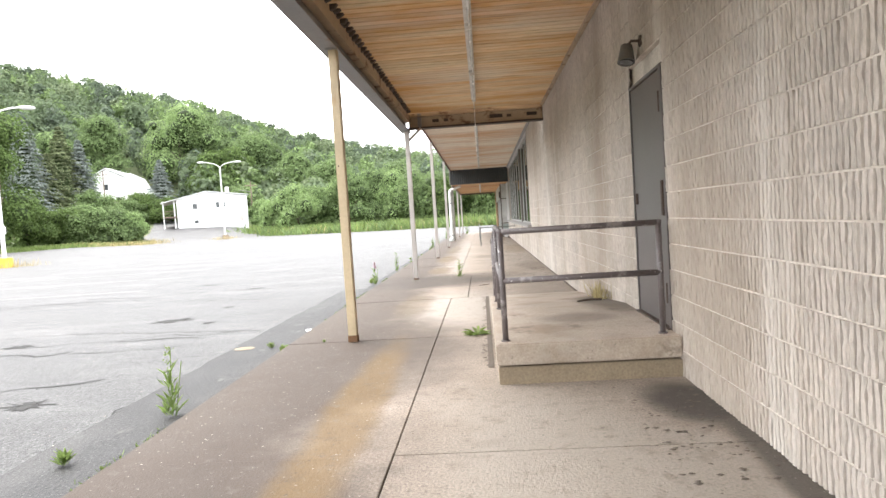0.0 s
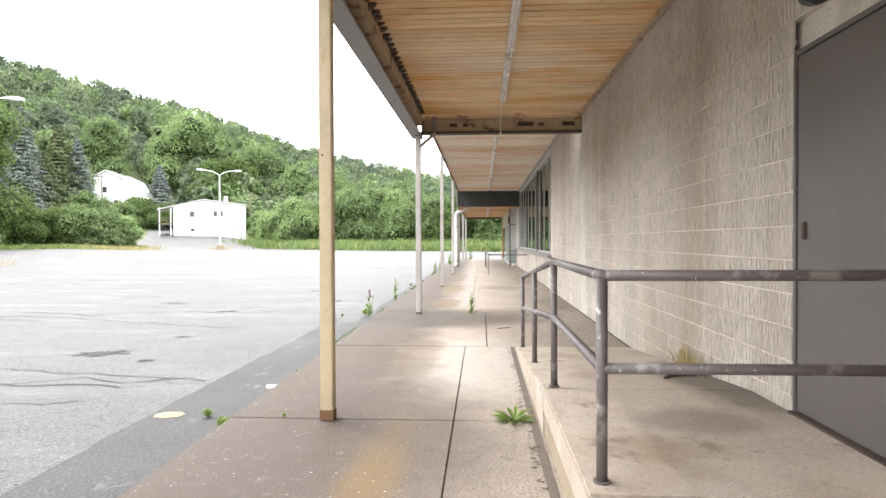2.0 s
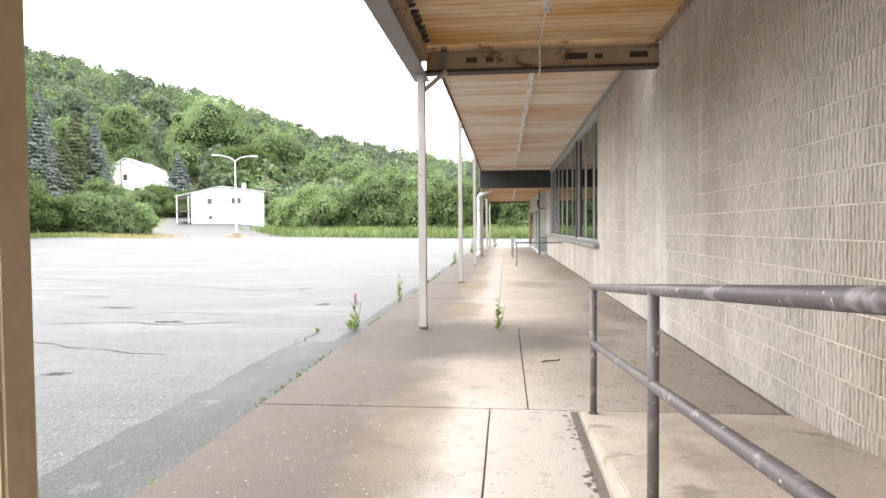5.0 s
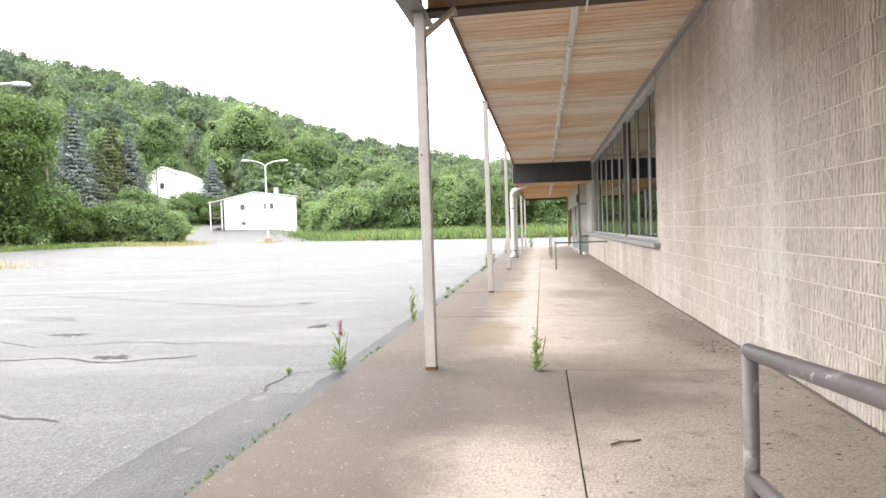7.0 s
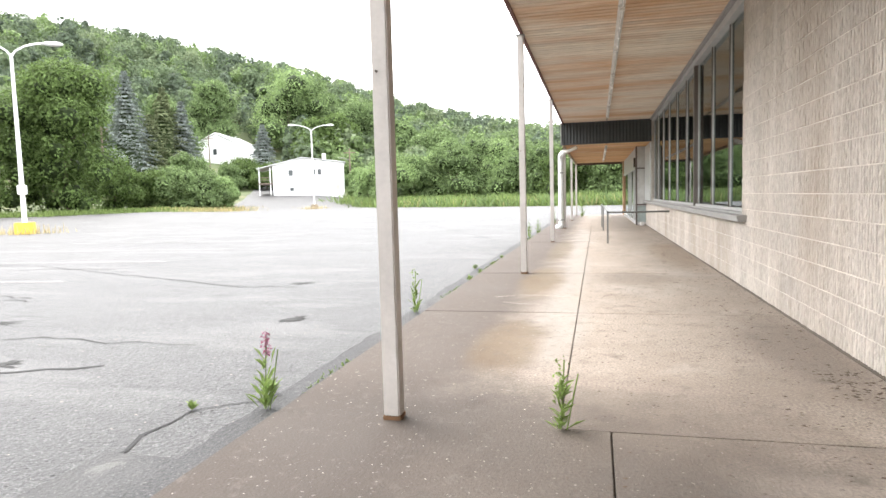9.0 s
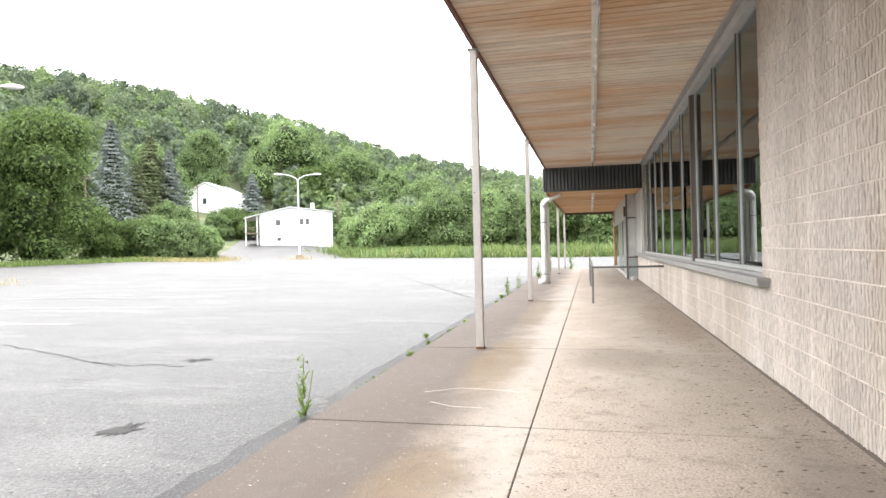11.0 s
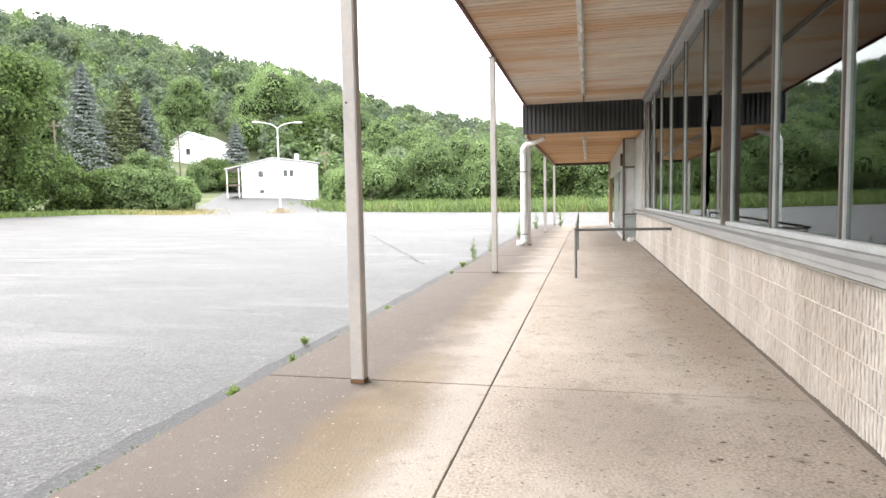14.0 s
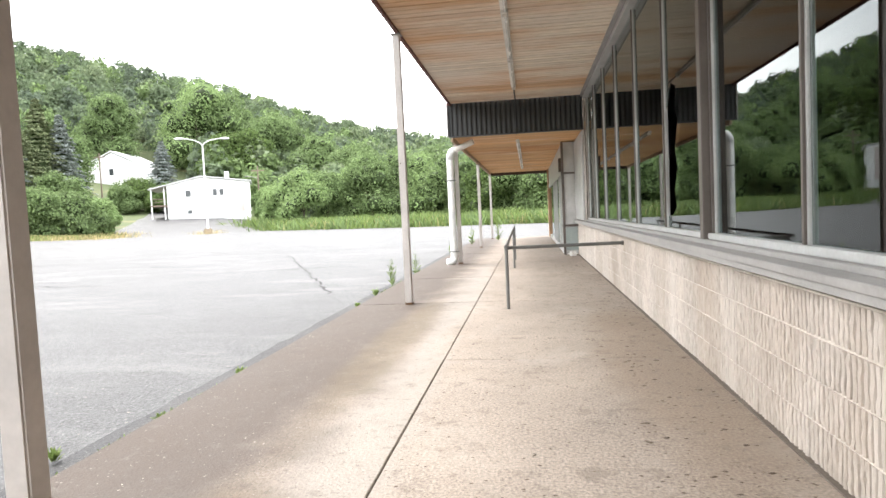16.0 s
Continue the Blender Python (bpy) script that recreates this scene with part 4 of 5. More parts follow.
tagged(part("trim_far_end", boxes((-0.68, 2.6, 48.31, 48.4, S3 - 0.12, S3 + 0.3), bevel=0.003), M_DARKSTEEL), "dark end beam of the low canopy", "trim", kind="structure")

# corrugated black drop between the two canopy heights
cv, cf = [], []
xs = np.arange(-0.70, 2.30, 0.0275)
for k, x in enumerate(xs):
    d = 33.60 if (k // 2) % 2 else 33.625
    cv += [(float(x), d, S3 + 0.0), (float(x), d, S2 - 0.075)]
cf = [(2 * k, 2 * k + 2, 2 * k + 3, 2 * k + 1) for k in range(len(xs) - 1)]
b = len(cv)
cv += [(-0.70, 33.66, S3), (2.30, 33.66, S3), (2.30, 33.66, S2 - 0.075), (-0.70, 33.66, S2 - 0.075)]
cf += [(b, b + 1, b + 2, b + 3)]
drop = tagged(empty("canopy_drop_panel"), "black corrugated metal panel closing the step in the canopy", "panel")
part("corrugated_sheet", (cv, [], cf), M_FASCIA, drop)
part("edge_cap", boxes((-0.73, -0.70, 33.57, 33.68, S3 - 0.02, S2 - 0.07), bevel=0.003), M_GIRDER, drop, "pale metal edge")
part("bottom_angle", boxes((-0.70, 2.30, 33.58, 33.68, S3 - 0.03, S3 - 0.002)), M_FASCIA, drop)

# posts
def canopy_post(y, top, mat, label, w=0.048):
    e = tagged(empty("canopy_post", -0.655, y, 0), label, "post", group="canopy posts")
    part("shaft", boxes((-w, w, -w, w, -0.005, top), bevel=0.008), mat, e)
    part("foot", boxes((-w - 0.004, w + 0.004, -w - 0.004, w + 0.004, 0.0, 0.075 if mat is M_POST_TAN else 0.03), bevel=0.004), M_RUST, e, "rusted foot")
    part("cap_plate", boxes((-w - 0.02, w + 0.02, -w - 0.02, w + 0.02, top - 0.012, top + 0.002)), M_GIRDER, e)
    part("bolt", tubes(0.008, ((-0.02, -w - 0.006, 1.95), (-0.02, -w + 0.004, 1.95)), sides=8), M_DARKSTEEL, e)
    return e


canopy_post(0.95, 3.22, M_POST_TAN, "tan painted square steel post with a rusty foot")
canopy_post(7.72, 3.22, M_POST_TAN, "tan painted square steel post with a rusty foot")
canopy_post(14.45, 3.22, M_POST_GREY, "pale grey square steel post with a braced top")
for y in (21.15, 27.85):
    canopy_post(y, S2 - 0.05 + fall(y), M_POST_GREY, "pale grey square steel post with a rusty foot")
for y in (34.5, 41.2, 47.9):
    canopy_post(y, S3 - 0.10, M_POST_GREY, "pale grey square steel post under the low canopy")

pipe_t = tagged(empty("drain_pipe"), "white plastic downpipe with elbows beside a post", "downpipe")
part("upright", tubes(0.085, ((-0.79, 34.35, 0.10), (-0.79, 34.35, 2.55)), sides=16), M_WHITE, pipe_t)
part("elbow", pipe(0.09, [(-0.79, 34.35, 0.16), (-0.80, 34.34, 0.09), (-0.85, 34.32, 0.06), (-0.96, 34.28, 0.055)], 16), M_WHITE, pipe_t, smooth=True)
part("top_elbow", pipe(0.09, [(-0.79, 34.35, 2.52), (-0.78, 34.345, 2.62), (-0.74, 34.33, 2.69), (-0.66, 34.32, 2.74)], 16), M_WHITE, pipe_t, smooth=True)
for z in (0.3, 2.0):
    part("strap", boxes((-0.89, -0.65, 34.26, 34.30, z, z + 0.03)), M_GALV, pipe_t)
part("feed", tubes(0.07, ((-0.64, 34.32, 2.74), (-0.2, 34.2, 2.9)), sides=12), M_FIXTURE, pipe_t, "grimy sloping feed pipe")

# fluorescent strips
def strip_light(y, z, L=2.36):
    e = tagged(empty("strip_light", 0.83, y, z), "aged white bare-tube ceiling strip light, unlit", "strip light", group="canopy strip lights")
    part("channel", boxes((-0.045, 0.045, 0, L, -0.055, 0.0), bevel=0.004), M_FIXTURE, e)
    part("tube", tubes(0.016, ((0.012, 0.05, -0.075), (0.012, L - 0.05, -0.075)), sides=10), M_TUBE, e)
    for yy in (0.03, L - 0.03):
        part("socket", boxes((-0.03, 0.042, yy - 0.018, yy + 0.018, -0.098, -0.05), bevel=0.003), M_FIXTURE, e)
    return e


first = strip_light(-3.6, S1)
for y in [-1.2, 1.2, 3.6, 6.0, 8.4, 10.9]:
    copy_thing(first, pose(0.83, y, S1))
for y in [15.3, 17.7, 20.1, 22.5, 24.9, 27.3, 29.7]:
    copy_thing(first, pose(0.83, y, S2 + fall(y + 1.2)))
for y in [35.0, 37.6, 40.2, 42.8]:
    copy_thing(first, pose(0.83, y, S3))
cond = tagged(empty("conduit"), "thin electrical conduit linking the strip lights", "conduit")
part("run", pipe(0.010, [(0.83, 13.2, S1 - 0.02), (0.83, 14.4, S1 - 0.02), (0.83, 14.56, S1 - 0.05), (0.83, 14.57, 3.26), (0.83, 14.84, 3.25), (0.83, 14.88, S2 - 0.01), (0.83, 15.3, S2 + 0.015)], 8), M_FIXTURE, cond)
part("run", tubes(0.014, ((0.83, 32.0, S2 - 0.10), (0.83, 33.55, S2 - 0.10)), ((0.83, 33.56, S2 - 0.10), (0.83, 33.57, S3 - 0.05)), sides=8), M_FASCIA, cond)

# entrance bay at the window's far end
bay = tagged(empty("entrance_bay"), "grey aluminium entrance bay with an open glazed door", "entrance")
part("side_panel", boxes((1.98, 2.33, 36.2, 36.28, 0.05, S3 - 0.02), bevel=0.004), M_ALU, bay)
part("corner_post", boxes((1.92, 1.98, 36.16, 36.30, 0.0, S3 - 0.01), bevel=0.004), M_ALU_DARK, bay)
part("front_frame", boxes((1.94, 2.02, 36.30, 47.5, 0.0, 0.12), (1.94, 2.02, 36.30, 47.5, 2.15, 2.3), (1.96, 2.0, 36.30, 47.5, 2.3, S3 - 0.01), bevel=0.004), M_ALU, bay)
for y in (37.4, 38.4, 40.5, 41.6, 42.7):
    part("mullion", boxes((1.94, 2.02, y - 0.03, y + 0.03, 0.12, 2.15)), M_ALU, bay)
p = part("pane", boxes((1.975, 1.981, 36.32, 47.4, 0.13, 2.14)), M_GLASS, bay)
p.visible_shadow = False
part("kick_panel", boxes((1.985, 2.325, 36.17, 36.195, 0.12, 0.72), bevel=0.004), material("pale_green_panel", (0.33, 0.38, 0.37), rough=0.5, scale=3, fine=30), bay)
for z in (0.75, 2.12):
    part("push_bar", boxes((1.90, 2.33, 36.10, 36.16, z, z + 0.05), bevel=0.006), M_ALU_DARK, bay)
part("sign_box", boxes((1.86, 1.95, 36.22, 36.5, 2.2, 2.55), bevel=0.005), M_DARKSTEEL, bay)
tagged(part("wall_pier", boxes((1.9, 2.6, 47.5, 48.2, -0.1, S3)), M_BRICK), "tan brick pier at the end of the shop front", "wall", kind="structure")
tagged(part("wall_far_side", boxes((2.63, 14, 49.0, 49.3, -0.2, 4.3)), M_MORTAR), "end wall of the shop building", "wall", kind="structure")

# ---- lot lamps, houses, poles ----
def lot_lamp(x, y, h, rz, label, reach=1.0, foot=M_YELLOW, note="yellow painted concrete base"):
    z = float(lot_z(x, y))
    e = tagged(empty("lot_lamp", x, y, z, rz), label, "street lamp", group="parking lot lamps")
    part("base", boxes((-0.42, 0.42, -0.42, 0.42, -0.1, 0.62), bevel=0.04), foot, e, note)
    part("pole", tubes(0.125, ((0, 0, 0.62), (0, 0, h)), sides=14, r2=0.075), M_LAMPPOLE, e)
    part("junction_box", boxes((-0.2, 0.2, -0.2, 0.2, 2.1, 2.6), bevel=0.03), M_LAMPPOLE, e)
    for s in (-1, 1):
        a = part("arm", pipe(0.05, [(0, 0, h - 0.15), (s * 0.25 * reach, 0, h + 0.15), (s * 0.8 * reach, 0, h + 0.42), (s * 1.5 * reach, 0, h + 0.58), (s * 2.0 * reach, 0, h + 0.62)], 10), M_LAMPPOLE, e)
        bm = bmesh.new()
        bmesh.ops.create_uvsphere(bm, u_segments=14, v_segments=8, radius=1, matrix=Matrix.LocRotScale((s * (2.0 * reach + 0.4), 0, h + 0.62), None, (0.5, 0.2, 0.13)))
        part("lamp_head", bm, M_LAMPPOLE, a, smooth=True)
    return e


lot_lamp(-29.1, 38.3, 9.4, 35, "white double-armed parking lot lamp on a yellow base", 0.76)
lot_lamp(-34.6, 85.4, 10.0, 25, "white double-armed parking lot lamp with weeds at its base", 1.0, M_PLINTH, "weathered concrete base")


def utility_pole(x, y, h, label, arm=False):
    e = tagged(empty("utility_pole", x, y, float(ground_z(x, y))), label, "utility pole")
    part("pole", tubes(0.16, ((0, 0, -0.2), (0, 0, h)), sides=8, r2=0.10), M_WOOD, e)
    part("crossarm", boxes((-1.1, 1.1, -0.06, 0.06, h - 0.8, h - 0.65)), M_WOOD, e)
    if arm:
        part("lamp_arm", pipe(0.05, [(0, 0, h - 2.0), (-1.2, 0, h - 1.6), (-2.2, 0, h - 1.5)], 8), M_GALV, e)
    return e


def at_az(az, d, ox=0.82, oy=15.3):
    return ox - d * math.sin(radians(az)), oy + d * math.cos(radians(az))

def house_window(x, z, w, h, parent, y=-0.02):
    f = part("window", boxes((x - w / 2, x + w / 2, y - 0.05, y + 0.02, z - h / 2, z + h / 2)), M_WINDARK, parent)
    part("frame", boxes((x - w / 2 - 0.08, x - w / 2, y - 0.08, y + 0.02, z - h / 2 - 0.08, z + h / 2 + 0.08), (x + w / 2, x + w / 2 + 0.08, y - 0.08, y + 0.02, z - h / 2 - 0.08, z + h / 2 + 0.08),
                        (x - w / 2, x + w / 2, y - 0.08, y + 0.02, z + h / 2, z + h / 2 + 0.08), (x - w / 2, x + w / 2, y - 0.08, y + 0.02, z - h / 2 - 0.08, z - h / 2)), M_SIDING, f)


# white flat-roofed house: gable front faces the lot
hx, hy = at_az(27.1, 100)
house = tagged(empty("white_house", hx, hy, float(lot_z(hx, hy)) + 0.55, 24), "white two-storey house with a low roof and side porch", "house")
bm = bmesh.new()
prof = [(-5.2, -1.2), (6.0, -1.2), (6.0, 4.5), (-0.6, 5.3), (-5.2, 4.2)]
a = [bm.verts.new((x, 0, z)) for x, z in prof]
c = [bm.verts.new((x, 9, z)) for x, z in prof]
bm.faces.new(a)
bm.faces.new(c[::-1])
for k in range(5):
    bm.faces.new((a[k], c[k], c[(k + 1) % 5], a[(k + 1) % 5]))
bmesh.ops.recalc_face_normals(bm, faces=bm.faces[:])
part("wall", bm, M_SIDING, house)
rv = [(-7.6, -0.3, 3.65), (-0.6, -0.3, 5.36), (6.3, -0.3, 4.52), (-7.6, 9.3, 3.65), (-0.6, 9.3, 5.36), (6.3, 9.3, 4.52)]
rv += [(x, y, z + 0.16) for x, y, z in rv]
part("roof", (rv, [], [(0, 1, 4, 3), (1, 2, 5, 4), (6, 9, 10, 7), (7, 10, 11, 8), (0, 6, 7, 1), (1, 7, 8, 2), (3, 4, 10, 9), (4, 5, 11, 10), (0, 3, 9, 6), (2, 8, 11, 5)]), M_ROOFGREY, house)
for x in (-7.3, -5.6):
    part("porch_post", boxes((x - 0.08, x + 0.08, 0.1, 0.26, -1.2, 4.0)), M_SIDING, house)
part("porch_deck", boxes((-7.5, -5.25, 0, 8, 1.3, 1.5)), M_WOOD, house)
part("porch_rail", boxes((-7.5, -5.25, 0.1, 0.16, 2.3, 2.4), (-7.5, -5.25, 0.1, 0.16, 1.9, 1.96)), M_WOOD, house)
for x, z, w, h in ((-2.4, 3.0, 0.7, 0.9), (1.2, 3.1, 0.55, 0.9), (2.1, 3.1, 0.55, 0.9), (-2.3, 0.4, 0.6, 0.5)):
    house_window(x, z, w, h, house)
part("chimney", boxes((2.6, 3.2, 1, 1.6, 4.6, 6.1)), M_SIDING, house)
part("side_panel", boxes((4.0, 5.2, -0.06, -0.02, 0.2, 4.3)), material("pale_lattice", (0.55, 0.48, 0.45), rough=0.7, scale=2, fine=20), house)

bx, by = at_az(34.3, 150)
barn = tagged(empty("gambrel_house", bx, by, 8.4, 8), "large white house with a gambrel roof on the hillside", "house")
bm = bmesh.new()
prof = [(-6, -6), (6, -6), (6, 3.0), (4.1, 6.6), (0, 8.6), (-4.1, 6.6), (-6, 3.0)]
a = [bm.verts.new((x, 0, z)) for x, z in prof]
c = [bm.verts.new((x, 11, z)) for x, z in prof]
bm.faces.new(a)
bm.faces.new(c[::-1])
for k in range(7):
    bm.faces.new((a[k], c[k], c[(k + 1) % 7], a[(k + 1) % 7]))
bmesh.ops.recalc_face_normals(bm, faces=bm.faces[:])
part("wall", bm, M_SIDING, barn)
rv = [(6.4, -0.3, 2.7), (4.2, -0.3, 6.75), (0, -0.3, 8.8), (-4.2, -0.3, 6.75), (-6.4, -0.3, 2.7)]
n5 = len(rv)
rv += [(x, 11.3, z) for x, _, z in rv]
rv += [(x, y, z + 0.2) for x, y, z in rv]
rf = []
for k in range(4):
    rf += [(k, k + 1, k + 6, k + 5), (k + 10, k + 15, k + 16, k + 11), (k, k + 10, k + 11, k + 1), (k + 5, k + 6, k + 16, k + 15)]
part("roof", (rv, [], rf), material("white_metal_roof", (0.66, 0.66, 0.66), rough=0.5, scale=0.6, fine=8), barn)
for x, z in ((-0.2, 4.6), (2.2, 1.6)):
    house_window(x, z, 0.9, 1.3, barn)
for t_, (az, d, h, arm) in enumerate([(23.0, 108, 8.5, True), (35.0, 130, 9, False), (43.6, 100, 10.5, False)]):
    x, y = at_az(az, d)
    utility_pole(x, y, h, "weathered wooden utility pole by the trees", arm)

# ---- trees ----
broad_tree("maple_tree", -55.5, 68, 16.0, 13.0, L_DARK, "large dark green leafy tree at the lot edge", 31, 30000, 0.34, 0.06, lobe_n=26)
broad_tree("maple_tree", -61, 58, 15.5, 13.5, L_DARK, "large dark green leafy tree at the lot edge", 32, 22000, 0.38, 0.06, lobe_n=22)
broad_tree("maple_tree", -70, 54, 17, 15, L_DARK, "large dark green leafy tree at the lot edge", 33, 16000, 0.45, 0.06, lobe_n=20)
for k, (az, d, h, w, mat, lab) in enumerate([(41.6, 104, 19.0, 8.2, L_SPRUCE, "tall blue-grey spruce with drooping boughs"), (38.7, 110, 17.5, 8.2, L_CONIFER, "dull green conifer in the tree line"),
                                              (37.3, 111, 15.5, 6.6, L_SPRUCE, "blue-grey spruce with thin top"), (30.5, 126, 12.0, 6.0, L_SPRUCE, "grey-green half-bare spruce behind the white house"),
                                              (39.9, 107, 13.0, 7, L_CONIFER, "dull green conifer in the tree line")]):
    x, y = at_az(az, d)
    conifer("spruce_tree", x, y, h, w, mat, lab, 50 + k, 8500)
shrubs = [(40.4, 82, 4.6, 6, L_DARK), (38.6, 82, 5.0, 7, L_MID), (36.4, 84, 4.8, 7, L_MID), (35.0, 87, 4.0, 5, L_LIGHT), (37.4, 90, 7.0, 6, L_MID), (43.4, 80, 6, 6, L_DARK),
          (19.2, 88, 7.2, 8.5, L_LIGHT), (20.8, 92, 5.5, 6, L_LIGHT), (17.2, 90, 7.0, 7, L_MID), (15.4, 92, 7.6, 8, L_LIGHT), (13.4, 90, 9.3, 10, L_MID), (11.2, 93, 9.8, 10, L_MID),
          (9.0, 90, 9.0, 9, L_LIGHT), (6.8, 88, 8.6, 9, L_MID), (4.6, 86, 8.2, 9, L_MID), (2.4, 84, 8.0, 9, L_DARK), (0.2, 82, 8.0, 9, L_MID), (-2.2, 80, 8.5, 9, L_MID), (-5, 80, 9, 10, L_MID), (-9, 82, 9, 10, L_MID),
          (22.3, 101, 5, 6, L_LIGHT), (32.4, 122, 5, 8, L_DARK), (30.4, 118, 4.5, 6, L_DARK), (33.6, 118, 4.2, 6, L_MID)]
for k, (az, d, h, w, mat) in enumerate(shrubs):
    x, y = at_az(az, d)
    lab = {"light_shrub_leaves": "bright green leafy shrub at the lot edge", "green_tree_leaves": "mid green bushy tree behind tall weeds"}.get(mat.name, "dark green bushy tree at the lot edge")
    broad_tree("shrub" if h < 7.3 else "bushy_tree", x, y, h, w, mat, lab, 200 + k, 8500, 0.30, 0.04, "shrub" if h < 7.3 else "tree", lobe_n=14)
for k, (az, d, h, w, mat) in enumerate([(28.0, 168, 21, 20, L_LIGHT), (25.2, 172, 19, 16, L_MID), (21.5, 150, 18, 15, L_MID), (23.8, 140, 14, 12, L_DARK), (26.4, 138, 12, 11, L_DARK), (34.2, 160, 17, 14, L_MID), (18, 140, 15, 14, L_MID),
                                        (38.4, 135, 15, 12, L_MID), (44.5, 110, 15, 13, L_MID), (15, 130, 13, 14, L_MID), (8, 128, 12, 14, L_MID)]):
    x, y = at_az(az, d)
    broad_tree("hillside_tree", x, y, h, w, mat, "broad leafy tree standing out from the wooded hillside", 300 + k, 12000, 0.52, 0.05, lobe_n=18)

# far woods on the hill
def woods(name, count, seed, r0, r1, mat, size):
    g = np.random.default_rng(seed)
    az = g.uniform(-25, 75, count)
    r = np.sqrt(g.uniform(r0 ** 2, r1 ** 2, count))
    clear = ((az > 26.5) & (az < 37) & (r < 178)) | ((az > 18) & (az <= 26.5) & (r < 130))
    az, r = np.radians(az[~clear]), r[~clear]
    count = len(r)
    x, y = 0.8 - r * np.sin(az), 8 + r * np.cos(az)
    z = ground_z(x, y)
    ps = []
    for i in range(count):
        h = g.uniform(9, 15)
        w = g.uniform(8, 13)
        c, rr = lobes(h, w, 5, g, 0.3)
        p, d = on_lobes(c, rr, 300, g)
        p = p + np.array([x[i], y[i], z[i] - 2.5])
        ps.append(cards(p, d, size * g.uniform(0.8, 1.3), g, 0.75))
    return tagged(card_mesh(name, np.concatenate(ps), mat), "dense green deciduous woods covering the hill", "woods", kind="stuff")


woods("hill_woods", 900, 7, 118, 345, L_HILL, 0.95)
woods("hill_woods", 520, 8, 118, 340, L_MID, 0.9)
woods("hill_woods", 420, 9, 118, 340, L_HILL_PALE, 0.95)
woods("hill_woods", 480, 10, 118, 335, L_HILL_DULL, 0.95)

# ---- grass and weeds ----
def blades(name, spots, hlo, hhi, mat, label, seed, width=0.03, lean=0.25):
    g = np.random.default_rng(seed)
    spots = np.asarray(spots)
    n = len(spots)
    h = g.uniform(hlo, hhi, n)
    a = g.uniform(0, 2 * np.pi, n)
    side = np.stack([np.cos(a), np.sin(a), 0 * a], 1) * width
    tip = spots + np.stack([g.normal(0, lean, n) * h, g.normal(0, lean, n) * h, h], 1)
    mid = spots * 0.45 + tip * 0.55 + side * 0.6
    p = np.stack([spots - side * 0.5, spots + side * 0.5, tip, mid - side * 1.2], 1).reshape(-1, 3)
    return tagged(card_mesh(name, p, mat), label, "grass", kind="stuff")


def along(points, n, spread, seed):
    g = np.random.default_rng(seed)
    pts = np.array(points, float)
    seg = np.linalg.norm(np.diff(pts, axis=0), axis=1)
    t = g.uniform(0, seg.sum(), n)
    cum = np.concatenate([[0], np.cumsum(seg)])
    k = np.clip(np.searchsorted(cum, t) - 1, 0, len(seg) - 1)
    f = ((t - cum[k]) / seg[k])[:, None]
    xy = pts[k] * (1 - f) + pts[k + 1] * f
    xy = xy + np.stack([g.normal(0, spread * 0.3, n), g.uniform(0, spread, n)], 1)
    return np.column_stack([xy, ground_z(xy[:, 0], xy[:, 1]) - 0.02])


FAR = [(40, 66), (5, 71), (-10, 77), (-24, 86), (-34, 98)]
def clumped(p, seed):
    """Thin out a band of plants into uneven clumps."""
    g = np.random.default_rng(seed)
    f = np.sin(p[:, 0] * 0.9 + seed) + np.sin(p[:, 0] * 0.37 + p[:, 1] * 0.8) + np.sin(p[:, 1] * 1.3 - p[:, 0] * 1.9)
    return p[f + g.normal(0, 0.8, len(p)) > 0.1]


blades("tall_weeds", along(FAR, 12000, 7, 1), 0.15, 0.8, L_GRASS, "low green weeds along the lot edge", 2, 0.09, 0.6)
blades("tall_weeds", clumped(along(FAR, 16000, 7, 11), 3), 0.6, 1.7, L_GRASS, "tall green weeds along the lot edge", 12, 0.10, 0.5)
blades("tall_weeds", clumped(along(FAR, 14000, 7, 13), 5), 0.4, 1.5, L_MID, "dark leafy weeds along the lot edge", 14, 0.16, 0.6)
blades("tall_weeds", clumped(along(FAR, 2600, 6, 3), 8), 0.5, 1.4, L_DRY, "dry seeded weeds along the lot edge", 4, 0.06)
LEFT = [(-47, 82), (-46.5, 76), (-47, 70), (-50, 57), (-66, 48)]
blades("dry_grass", along(LEFT[:3], 5000, 7, 5), 0.15, 0.7, L_DRY, "dry tan grass on the verge", 6, 0.05, 0.5)
blades("verge_grass", along(LEFT, 12000, 5, 7), 0.15, 0.7, L_GRASS, "green verge grass under the trees", 8, 0.06, 0.5)
for k, (x, y) in enumerate([(-29.1, 38.3), (-34.6, 85.4)]):
    blades("lamp_weeds", np.column_stack([rng.normal(x, 0.9, 260), rng.normal(y, 0.7, 260), np.full(260, float(lot_z(x, y)))]), 0.12, 0.6, L_DRY, "dry weeds round a lamp base", 30 + k, 0.03)


